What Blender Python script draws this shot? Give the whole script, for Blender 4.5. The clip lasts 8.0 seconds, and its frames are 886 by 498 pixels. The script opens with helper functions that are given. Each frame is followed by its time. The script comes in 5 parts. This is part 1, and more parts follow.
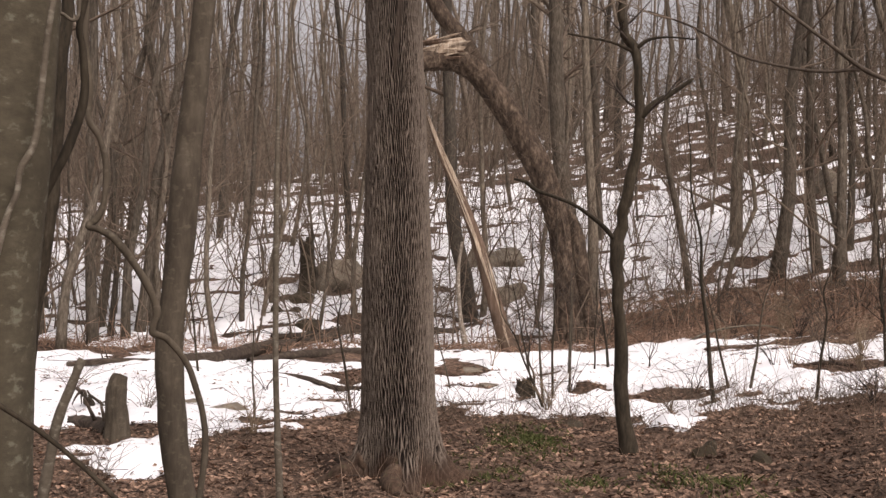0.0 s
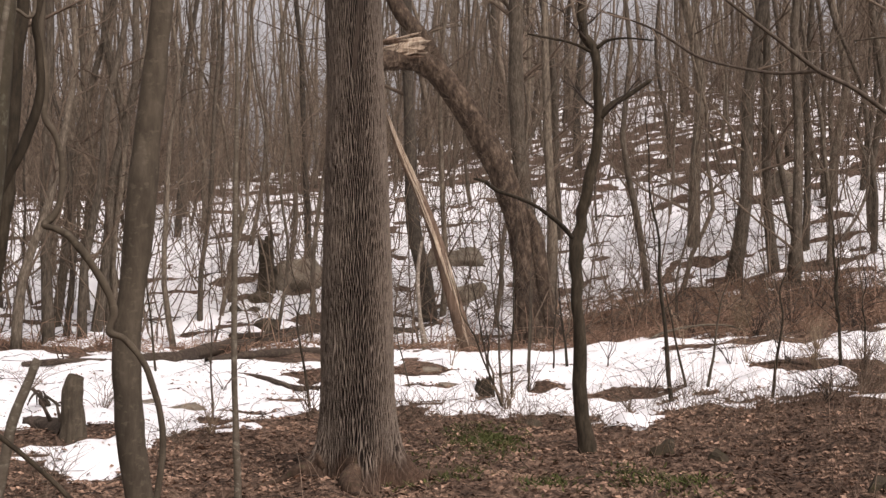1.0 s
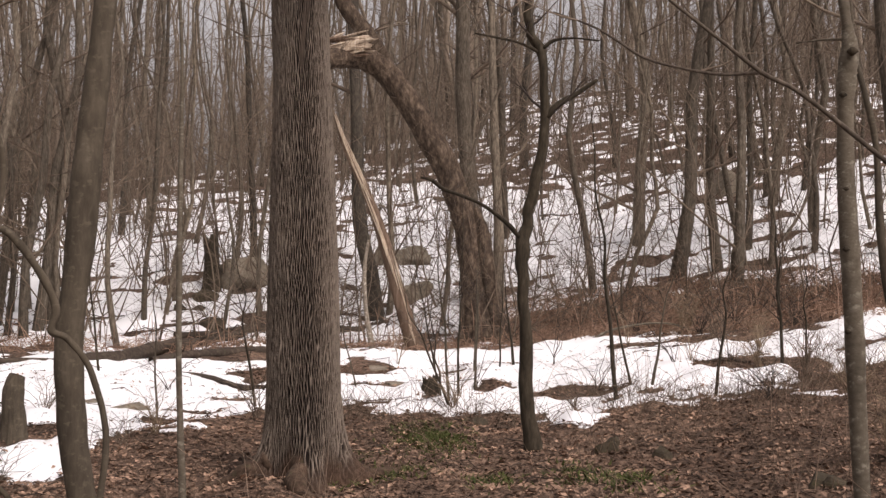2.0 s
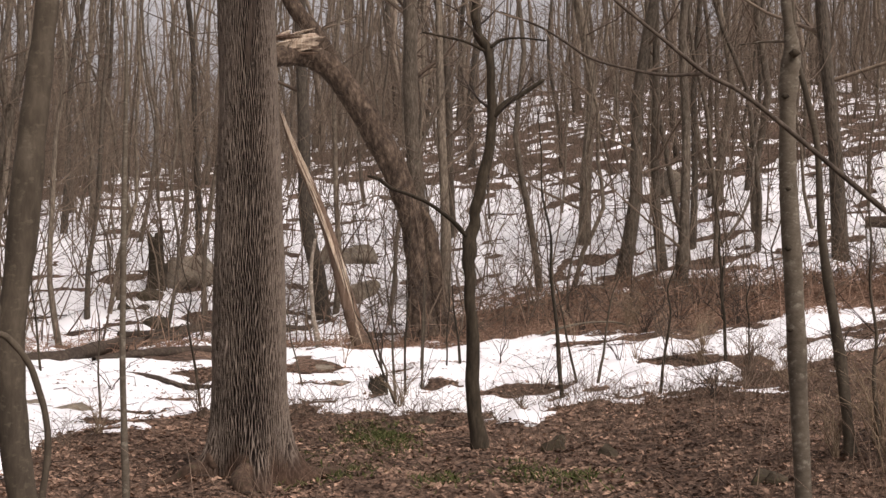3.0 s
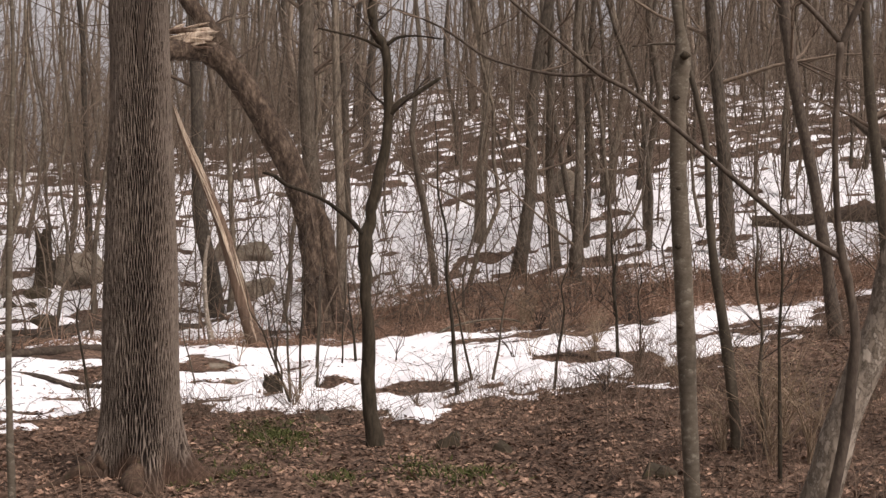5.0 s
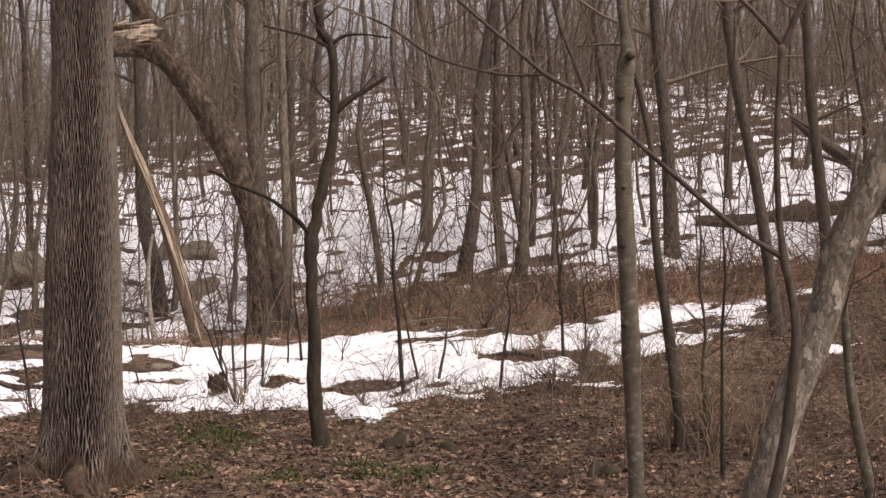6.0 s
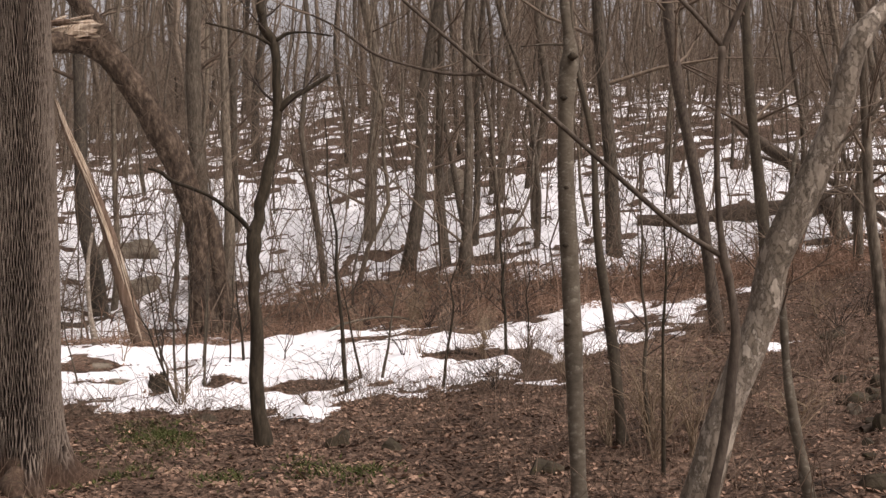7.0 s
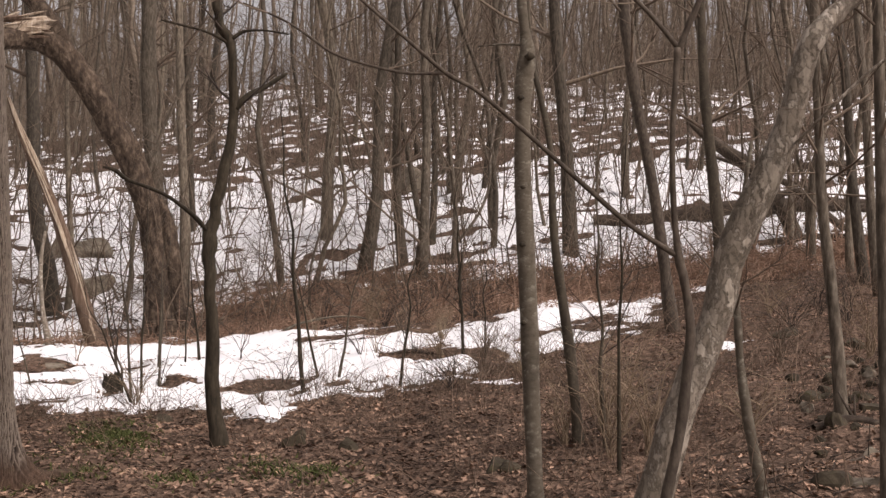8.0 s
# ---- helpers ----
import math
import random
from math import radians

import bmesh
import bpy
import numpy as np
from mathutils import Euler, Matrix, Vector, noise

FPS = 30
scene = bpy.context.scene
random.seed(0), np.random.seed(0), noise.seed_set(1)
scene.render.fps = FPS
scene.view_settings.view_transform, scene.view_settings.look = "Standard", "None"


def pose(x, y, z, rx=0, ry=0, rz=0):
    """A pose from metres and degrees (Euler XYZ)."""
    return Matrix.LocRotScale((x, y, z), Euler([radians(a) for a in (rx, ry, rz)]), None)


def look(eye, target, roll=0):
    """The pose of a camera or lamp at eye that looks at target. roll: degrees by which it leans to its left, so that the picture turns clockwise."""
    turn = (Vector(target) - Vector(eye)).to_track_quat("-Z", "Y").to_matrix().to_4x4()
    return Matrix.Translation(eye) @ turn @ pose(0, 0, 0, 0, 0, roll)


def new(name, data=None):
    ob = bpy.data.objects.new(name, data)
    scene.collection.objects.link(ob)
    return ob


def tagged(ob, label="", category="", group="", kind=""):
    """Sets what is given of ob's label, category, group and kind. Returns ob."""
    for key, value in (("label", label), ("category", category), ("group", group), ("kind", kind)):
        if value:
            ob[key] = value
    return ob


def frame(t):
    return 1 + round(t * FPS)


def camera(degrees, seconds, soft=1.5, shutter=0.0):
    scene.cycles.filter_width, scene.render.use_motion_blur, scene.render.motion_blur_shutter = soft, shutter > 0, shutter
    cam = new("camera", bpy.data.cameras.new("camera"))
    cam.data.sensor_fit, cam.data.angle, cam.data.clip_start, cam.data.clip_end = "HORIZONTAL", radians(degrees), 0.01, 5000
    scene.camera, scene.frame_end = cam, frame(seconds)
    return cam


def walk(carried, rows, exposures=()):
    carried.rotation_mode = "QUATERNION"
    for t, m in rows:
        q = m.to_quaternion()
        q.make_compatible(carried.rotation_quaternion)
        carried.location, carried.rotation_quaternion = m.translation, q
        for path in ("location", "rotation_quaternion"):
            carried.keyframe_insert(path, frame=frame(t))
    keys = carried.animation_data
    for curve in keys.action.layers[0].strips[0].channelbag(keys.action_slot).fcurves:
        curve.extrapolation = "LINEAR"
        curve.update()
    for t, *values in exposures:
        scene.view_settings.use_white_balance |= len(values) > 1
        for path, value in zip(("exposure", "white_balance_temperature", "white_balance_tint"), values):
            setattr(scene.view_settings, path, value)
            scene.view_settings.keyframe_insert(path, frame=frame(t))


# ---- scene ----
import functools
cam = camera(40.0, 8.0, 1.42)
EYE = 1.6
# seconds, turn, tilt, lean: the camera stands still and pans to the right
ROWS = [
    (0.0, 0.00, 0.00, 0.00),
    (0.5, -0.81, -0.01, 0.05),
    (1.0, -1.90, -0.02, 0.07),
    (1.5, -3.13, -0.05, 0.13),
    (3.0, -6.90, -0.12, 0.25),
    (3.5, -8.07, -0.14, 0.30),
    (4.0, -9.30, -0.16, 0.32),
    (4.5, -10.57, -0.19, 0.38),
    (6.0, -14.32, -0.23, 0.49),
    (6.5, -15.72, -0.25, 0.54),
    (7.0, -16.98, -0.26, 0.55),
    (7.5, -18.05, -0.26, 0.61),
    (8.0, -19.00, -0.27, 0.65),
]
walk(cam, [(t, pose(0, 0, EYE, 90 + tilt, 0, turn) @ pose(0, 0, 0, 0, 0, lean)) for t, turn, tilt, lean in ROWS], [(0.0, -0.18, 6830, 20), (8.0, -0.18, 6830, 20)])

# ---- light: a bright, thinly overcast late-winter day ----
world = bpy.data.worlds.new("sky")
scene.world = world
world.use_nodes = True
wn = world.node_tree.nodes
sky = wn.new("ShaderNodeTexSky")
sky.sky_type, sky.sun_disc = "NISHITA", False
sky.sun_elevation, sky.sun_rotation = radians(49), radians(144)
sky.air_density, sky.dust_density, sky.ozone_density = 1.0, 6.0, 1.0
pale = wn.new("ShaderNodeHueSaturation")
pale.inputs["Saturation"].default_value = 0.12
world.node_tree.links.new(sky.outputs[0], pale.inputs["Color"])
world.node_tree.links.new(pale.outputs[0], wn["Background"].inputs[0])
wn["Background"].inputs[1].default_value = 0.185
sun = new("sun", bpy.data.lights.new("sun", "SUN"))
sun.data.energy, sun.data.angle, sun.data.color = 1.3, radians(20), (1.0, 0.95, 0.88)
sun.matrix_world = look((16, -22, 31), (0, 0, 0))


# ---- materials ----
def shader(name, rough=0.9):
    m = bpy.data.materials.new(name)
    m.use_nodes = True
    b = m.node_tree.nodes["Principled BSDF"]
    b.inputs["Roughness"].default_value = rough
    b.inputs["Specular IOR Level"].default_value = 0.25
    return m, m.node_tree.nodes, m.node_tree.links, b


def noise_node(n, l, scale, detail=4.0, stretch=(1, 1, 1), rough=0.55):
    c = n.new("ShaderNodeTexCoord")
    mp = n.new("ShaderNodeMapping")
    mp.inputs["Scale"].default_value = stretch
    l.new(c.outputs["Object"], mp.inputs["Vector"])
    t = n.new("ShaderNodeTexNoise")
    t.inputs["Scale"].default_value, t.inputs["Detail"].default_value = scale, detail
    t.inputs["Roughness"].default_value = rough
    l.new(mp.outputs[0], t.inputs["Vector"])
    return t


def ramp(n, l, src, stops):
    r = n.new("ShaderNodeValToRGB")
    e = r.color_ramp.elements
    while len(e) < len(stops):
        e.new(0.5)
    for q, (p, c) in zip(e, stops):
        q.position, q.color = p, (*c, 1)
    l.new(src, r.inputs[0])
    return r


def mixed(n, l, fac, a, b, kind="MIX"):
    m = n.new("ShaderNodeMix")
    m.data_type, m.blend_type = "RGBA", kind
    for sock, v in ((m.inputs[0], fac), (m.inputs[6], a), (m.inputs[7], b)):
        if isinstance(v, bpy.types.NodeSocket):
            l.new(v, sock)
        elif isinstance(v, tuple):
            sock.default_value = (*v, 1)
        else:
            sock.default_value = v
    return m.outputs[2]


def bump(n, l, b, height, strength, distance):
    k = n.new("ShaderNodeBump")
    k.inputs["Strength"].default_value, k.inputs["Distance"].default_value = strength, distance
    l.new(height, k.inputs["Height"])
    l.new(k.outputs[0], b.inputs["Normal"])


def bark(name, dark, mid, light, stretch=(1, 1, 0.18), scale=26, relief=0.012, vary=0.25, blotch=None, amount=0.5):
    """Bark: streaks along the stem, broad tone changes, and pale blotches of lichen where given."""
    m, n, l, b = shader(name, 0.95)
    fine = noise_node(n, l, scale, 6, stretch, 0.65)
    broad = noise_node(n, l, 1.3, 3)
    col = ramp(n, l, fine.outputs[0], ((0.30, dark), (0.52, mid), (0.75, light))).outputs[0]
    tone = ramp(n, l, broad.outputs[0], ((0.3, (0.72, 0.72, 0.72)), (0.7, (1.2, 1.18, 1.15)))).outputs[0]
    col = mixed(n, l, 0.8, col, tone, "MULTIPLY")
    if blotch:
        spots = noise_node(n, l, 19, 5, (1, 1, 1.5), 0.6)
        f = ramp(n, l, spots.outputs[0], ((0.56, (0, 0, 0)), (0.66, (amount, amount, amount))))
        col = mixed(n, l, f.outputs[0], col, blotch)
    info = n.new("ShaderNodeObjectInfo")
    own = ramp(n, l, info.outputs["Random"], ((0, (1 - vary,) * 3), (1, (1 + vary, 1 + vary * 0.95, 1 + vary * 0.85)))).outputs[0]
    col = mixed(n, l, 1.0, col, own, "MULTIPLY")
    l.new(col, b.inputs["Base Color"])
    bump(n, l, b, fine.outputs[0], 0.7, relief)
    return m


def island_bark(name, a, b_, rough=0.95):
    """For stems and leaves joined in one mesh: each takes its own shade between two colours."""
    m, n, l, b = shader(name, rough)
    g = n.new("ShaderNodeNewGeometry")
    t = noise_node(n, l, 14, 4, (1, 1, 0.3))
    c = ramp(n, l, g.outputs["Random Per Island"], ((0.0, a), (0.5, tuple((p + q) / 2 for p, q in zip(a, b_))), (1.0, b_))).outputs[0]
    tone = ramp(n, l, t.outputs[0], ((0.3, (0.65, 0.65, 0.65)), (0.7, (1.25, 1.25, 1.25)))).outputs[0]
    l.new(mixed(n, l, 1.0, c, tone, "MULTIPLY"), b.inputs["Base Color"])
    return m


def plated_bark(name, inner, outer, pale):
    """Deeply furrowed bark: near black deep in the furrows, grey to pale on the ridges."""
    m, n, l, b = shader(name, 0.95)
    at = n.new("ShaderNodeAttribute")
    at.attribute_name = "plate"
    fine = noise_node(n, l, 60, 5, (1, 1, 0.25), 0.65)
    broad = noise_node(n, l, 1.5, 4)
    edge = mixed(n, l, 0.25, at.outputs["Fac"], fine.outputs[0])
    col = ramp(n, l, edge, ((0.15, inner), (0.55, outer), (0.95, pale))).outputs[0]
    tone = ramp(n, l, broad.outputs[0], ((0.3, (0.7, 0.68, 0.66)), (0.7, (1.25, 1.22, 1.18)))).outputs[0]
    col = mixed(n, l, 0.85, col, tone, "MULTIPLY")
    # towards the foot the plates have flaked away to red-brown inner bark
    foot = n.new("ShaderNodeAttribute")
    foot.attribute_name = "worn"
    rust = ramp(n, l, fine.outputs[0], ((0.3, (0.030, 0.018, 0.012)), (0.55, (0.078, 0.047, 0.031)), (0.75, (0.145, 0.098, 0.068)))).outputs[0]
    l.new(mixed(n, l, foot.outputs["Fac"], col, rust), b.inputs["Base Color"])
    bump(n, l, b, fine.outputs[0], 0.8, 0.008)
    return m


def flaky_bark(name, under, plate, pale):
    """Old bark coming off in long scales: grey plates with raised edges, pale wood where they have dropped."""
    m, n, l, b = shader(name, 0.9)
    bend = noise_node(n, l, 14, 6, (1, 1, 0.6), 0.7)
    tc = n.new("ShaderNodeTexCoord")
    shift = n.new("ShaderNodeVectorMath")
    shift.operation = "MULTIPLY_ADD"
    shift.inputs[1].default_value = (0.16, 0.16, 0.5)
    l.new(bend.outputs["Color"], shift.inputs[0])
    l.new(tc.outputs["Object"], shift.inputs[2])
    mp = n.new("ShaderNodeMapping")
    mp.inputs["Scale"].default_value = (1, 1, 0.35)
    l.new(shift.outputs[0], mp.inputs["Vector"])
    cell = n.new("ShaderNodeTexVoronoi")
    cell.inputs["Scale"].default_value = 24
    edge = n.new("ShaderNodeTexVoronoi")
    edge.feature, edge.inputs["Scale"].default_value = "DISTANCE_TO_EDGE", 24
    for q in (cell, edge):
        l.new(mp.outputs[0], q.inputs["Vector"])
    sep = n.new("ShaderNodeSeparateColor")
    l.new(cell.outputs["Color"], sep.inputs[0])
    fine = noise_node(n, l, 55, 5, (1, 1, 0.4), 0.65)
    broad = noise_node(n, l, 2.2, 3)
    col = ramp(n, l, sep.outputs[0], ((0.25, plate), (0.70, tuple(0.75 * p + 0.25 * q for p, q in zip(plate, pale))), (0.95, tuple(0.35 * p + 0.65 * q for p, q in zip(plate, pale))))).outputs[0]
    col = mixed(n, l, ramp(n, l, edge.outputs["Distance"], ((0.0, (0.55,) * 3), (0.10, (0.0,) * 3))).outputs[0], col, under)
    col = mixed(n, l, 0.8, col, ramp(n, l, fine.outputs[0], ((0.3, (0.6, 0.58, 0.55)), (0.7, (1.25, 1.22, 1.2)))).outputs[0], "MULTIPLY")
    col = mixed(n, l, 0.8, col, ramp(n, l, broad.outputs[0], ((0.35, (0.62, 0.6, 0.56)), (0.65, (1.2, 1.2, 1.2)))).outputs[0], "MULTIPLY")
    l.new(col, b.inputs["Base Color"])
    bump(n, l, b, mixed(n, l, 0.35, ramp(n, l, edge.outputs["Distance"], ((0.0, (0,) * 3), (0.12, (1,) * 3))).outputs[0], fine.outputs[0]), 0.8, 0.012)
    return m


FLAKY_BARK = flaky_bark("grey_flaking_bark", (0.085, 0.066, 0.048), (0.245, 0.208, 0.164), (0.58, 0.52, 0.44))
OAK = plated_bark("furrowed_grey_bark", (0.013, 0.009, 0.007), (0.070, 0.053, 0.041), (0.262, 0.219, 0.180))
ROOT_BARK = bark("red_brown_root_bark", (0.027, 0.017, 0.012), (0.071, 0.045, 0.030), (0.129, 0.092, 0.065), (1, 1, 0.6), 24, 0.02, 0.0, (0.068, 0.068, 0.034), 0.4)
SHAGGY = bark("rough_brown_bark", (0.016, 0.011, 0.008), (0.082, 0.058, 0.041), (0.235, 0.180, 0.133), (1, 1, 0.45), 13, 0.06, 0.0)
GREY_BARK = bark("smooth_grey_bark", (0.062, 0.052, 0.035), (0.083, 0.070, 0.047), (0.113, 0.098, 0.068), (1, 1, 1.6), 16, 0.006, 0.12, (0.176, 0.170, 0.123), 0.75)
LIGHT_BARK = bark("pale_grey_bark", (0.081, 0.066, 0.048), (0.122, 0.102, 0.076), (0.170, 0.144, 0.110), (1, 1, 1.6), 18, 0.006, 0.0, (0.250, 0.226, 0.178), 0.7)
OLIVE_BARK = bark("olive_brown_bark", (0.050, 0.040, 0.029), (0.080, 0.065, 0.047), (0.120, 0.099, 0.074), (1, 1, 0.3), 18, 0.005, 0.12, (0.168, 0.145, 0.105), 0.35)
PALE_BARK = bark("pale_flaking_bark", (0.106, 0.084, 0.062), (0.235, 0.197, 0.155), (0.345, 0.299, 0.246), (1, 1, 0.5), 26, 0.02, 0.0, (0.524, 0.470, 0.402), 0.8)
DARK_BARK = bark("dark_rough_bark", (0.017, 0.014, 0.010), (0.042, 0.033, 0.022), (0.076, 0.062, 0.044), (1, 1, 0.25), 30, 0.008, 0.2)
WOOD_BARK = bark("brown_forest_bark", (0.046, 0.037, 0.028), (0.122, 0.101, 0.078), (0.244, 0.210, 0.168), (1, 1, 0.25), 30, 0.012, 0.45)
BROWN_BARK = bark("dark_brown_bark", (0.046, 0.034, 0.026), (0.086, 0.068, 0.052), (0.151, 0.122, 0.095), (1, 1, 0.4), 34, 0.006, 0.0)
TWIG = island_bark("twig_bark", (0.098, 0.071, 0.051), (0.207, 0.158, 0.116))
DARK_TWIG = island_bark("dark_twig_bark", (0.036, 0.028, 0.022), (0.080, 0.062, 0.050))
FAR_BARK = island_bark("far_wood_bark", (0.127, 0.098, 0.073), (0.272, 0.218, 0.165))
BRUSH = island_bark("red_brown_brush", (0.197, 0.122, 0.084), (0.446, 0.292, 0.206))
DRY = island_bark("dry_brown_stems", (0.111, 0.078, 0.055), (0.280, 0.198, 0.143))
STRAW = island_bark("dry_straw_stems", (0.180, 0.126, 0.081), (0.342, 0.261, 0.180))
LEAF = island_bark("dead_leaf", (0.099, 0.066, 0.048), (0.298, 0.205, 0.155), 0.8)
MOSS = island_bark("green_moss_and_fern", (0.032, 0.040, 0.011), (0.093, 0.101, 0.030), 0.9)
BARE_WOOD = bark("bare_split_wood", (0.243, 0.171, 0.117), (0.450, 0.360, 0.270), (0.648, 0.567, 0.468), (1, 1, 0.08), 30, 0.006, 0.05)
TORN_WOOD = bark("torn_red_brown_wood", (0.082, 0.052, 0.034), (0.145, 0.098, 0.070), (0.271, 0.212, 0.163), (1, 1, 0.06), 22, 0.008, 0.05)
ROTTEN = bark("rotten_log_wood", (0.027, 0.020, 0.015), (0.067, 0.050, 0.038), (0.129, 0.100, 0.080), (0.25, 1, 1), 16, 0.02, 0.15, (0.098, 0.098, 0.058), 0.3)
STONE = bark("weathered_grey_stone", (0.126, 0.102, 0.079), (0.210, 0.178, 0.139), (0.317, 0.275, 0.217), (1, 1, 1), 9, 0.02, 0.2, (0.153, 0.151, 0.079), 0.4)
MOSSY_STONE = bark("dark_mossy_stone", (0.030, 0.024, 0.017), (0.058, 0.046, 0.031), (0.101, 0.082, 0.057), (1, 1, 1), 9, 0.02, 0.2, (0.050, 0.048, 0.018), 0.6)


def ground_material():
    """A mat of dead leaves over dark soil."""
    m, n, l, b = shader("leaf_litter_soil", 0.95)
    a = noise_node(n, l, 7, 6, (1, 1, 1), 0.7)
    c = noise_node(n, l, 0.9, 5)
    bend = noise_node(n, l, 30, 3)
    tc = n.new("ShaderNodeTexCoord")
    shift = n.new("ShaderNodeVectorMath")
    shift.operation = "MULTIPLY_ADD"
    shift.inputs[1].default_value = (0.05, 0.05, 0.05)
    l.new(bend.outputs["Color"], shift.inputs[0])
    l.new(tc.outputs["Object"], shift.inputs[2])
    cell = n.new("ShaderNodeTexVoronoi")
    cell.inputs["Scale"].default_value = 22
    l.new(shift.outputs[0], cell.inputs["Vector"])
    sep = n.new("ShaderNodeSeparateColor")
    l.new(cell.outputs["Color"], sep.inputs[0])
    leaf = ramp(n, l, sep.outputs[0], ((0.0, (0.050, 0.035, 0.026)), (0.5, (0.132, 0.090, 0.066)), (1.0, (0.290, 0.204, 0.154)))).outputs[0]
    soil = ramp(n, l, a.outputs[0], ((0.28, (0.028, 0.019, 0.013)), (0.5, (0.09, 0.06, 0.043)), (0.72, (0.19, 0.132, 0.096)))).outputs[0]
    mix = mixed(n, l, 0.6, soil, leaf)
    tone = ramp(n, l, c.outputs[0], ((0.35, (0.62, 0.58, 0.55)), (0.65, (1.25, 1.18, 1.12)))).outputs[0]
    l.new(mixed(n, l, 1.0, mix, tone, "MULTIPLY"), b.inputs["Base Color"])
    bump(n, l, b, mixed(n, l, 0.5, a.outputs[0], cell.outputs["Distance"]), 0.9, 0.05)
    return m


def snow_material():
    m, n, l, b = shader("old_grainy_snow", 0.7)
    a = noise_node(n, l, 3.0, 7, (1, 1, 1), 0.7)
    g = noise_node(n, l, 40, 3)
    l.new(ramp(n, l, a.outputs[0], ((0.22, (0.60, 0.58, 0.56)), (0.40, (0.87, 0.87, 0.875)), (0.7, (0.92, 0.92, 0.93)))).outputs[0], b.inputs["Base Color"])
    mx = mixed(n, l, 0.35, a.outputs[0], g.outputs[0])
    bump(n, l, b, mx, 0.5, 0.05)
    return m


def broad_tone(m, scale, low, high):
    """Adds patches of lighter and darker tone, a metre or so across, to a material."""
    n, l = m.node_tree.nodes, m.node_tree.links
    b = n["Principled BSDF"]
    src = b.inputs["Base Color"].links[0].from_socket
    t = noise_node(n, l, scale, 5, (1, 1, 1), 0.6)
    tone = ramp(n, l, t.outputs[0], ((0.36, low), (0.62, high))).outputs[0]
    l.new(mixed(n, l, 1.0, src, tone, "MULTIPLY"), b.inputs["Base Color"])


broad_tone(LEAF, 1.7, (0.45, 0.41, 0.38), (1.45, 1.40, 1.34))
broad_tone(LEAF, 6.5, (0.45, 0.43, 0.41), (1.55, 1.52, 1.48))
GROUND, SNOW = ground_material(), snow_material()

# ---- the lie of the land (z = 0 at the eye's foot level) ----
def lattice(ix, iy, seed):
    """A repeatable value in 0..1 for each whole-numbered place."""
    n = (ix.astype(np.int64) * 374761393 + iy.astype(np.int64) * 668265263 + seed * 974711) & 0x7FFFFFFF
    n = ((n ^ (n >> 13)) * 1274126177) & 0x7FFFFFFF
    n = n ^ (n >> 16)
    return (n & 0xFFFF) / 65535.0


def value_noise(x, y, seed=0):
    x, y = np.asarray(x, float), np.asarray(y, float)
    ix, iy = np.floor(x), np.floor(y)
    fx, fy = x - ix, y - iy
    fx, fy = fx * fx * (3 - 2 * fx), fy * fy * (3 - 2 * fy)
    a, b = lattice(ix, iy, seed), lattice(ix + 1, iy, seed)
    c, d = lattice(ix, iy + 1, seed), lattice(ix + 1, iy + 1, seed)
    return (a * (1 - fx) + b * fx) * (1 - fy) + (c * (1 - fx) + d * fx) * fy


def fbm(x, y, seed=0, octaves=4):
    """Layered noise, about -1..1."""
    total, amp, norm = 0.0, 1.0, 0.0
    for k in range(octaves):
        total = total + amp * (2 * value_noise(x * 2**k, y * 2**k, seed + 17 * k) - 1)
        norm, amp = norm + amp, amp * 0.5
    return total / norm * 1.4


def step(a, b, x):
    s = np.clip((np.asarray(x, float) - a) / (b - a), 0, 1)
    return s * s * (3 - 2 * s)


def bank_line(x):
    """Where the flat ends and the wooded bank begins."""
    return 22.6 - 0.09 * np.clip(x, -30, 30) + 0.5 * fbm(x / 5.0, x * 0 + 3.3, 5, 2)


def land(x, y):
    x, y = np.asarray(x, float), np.asarray(y, float)
    flat = -0.47 * step(-2, 12, y) + 0.22 * step(13, 23, y)
    side = 0.145 * np.log1p(np.exp(np.clip(1.4 * (x - 2.2), -30, 30))) / 1.4
    side = 9.0 * np.tanh(side / 9.0)
    w = y - bank_line(x)
    slope = 0.195 + 0.05 * np.tanh((x - 2) / 10.0)
    run = np.clip(w - 4, 0, None)
    top = 44 + 10 * np.tanh((x - 2) / 12.0)
    hill = 0.85 * step(0, 5.5, w) + slope * top * np.tanh(run / top * 1.1)
    rough = 0.06 * fbm(x / 1.6, y / 1.6, 1, 3) + 0.075 * fbm(x / 0.60, y / 0.60, 3, 3) + 0.18 * step(3, 12, w) * fbm(x / 4.0, y / 2.2, 2, 4)
    return flat + side * (1 - 0.5 * step(2, 30, w)) + hill + rough


NEAR_EDGE = ((-30, -4.6, -3.5, -3.05, -2.6, -2.45, -2.0, -0.9, 0.0, 0.9, 1.9, 2.5, 3.2, 4.9, 5.7, 6.8, 8.7, 10.2), (13.0, 13.0, 12.7, 10.8, 11.0, 12.9, 13.7, 14.3, 15.4, 14.9, 14.5, 13.4, 14.5, 13.7, 14.3, 14.8, 15.6, 18.2))
FAR_EDGE = ((-30, -6.8, -5, 0, 2.3, 3.4, 4.8, 7.0, 9.4, 12), (21, 21.2, 22.2, 21.8, 22.6, 21.2, 20.1, 19.4, 18.2, 17.5))


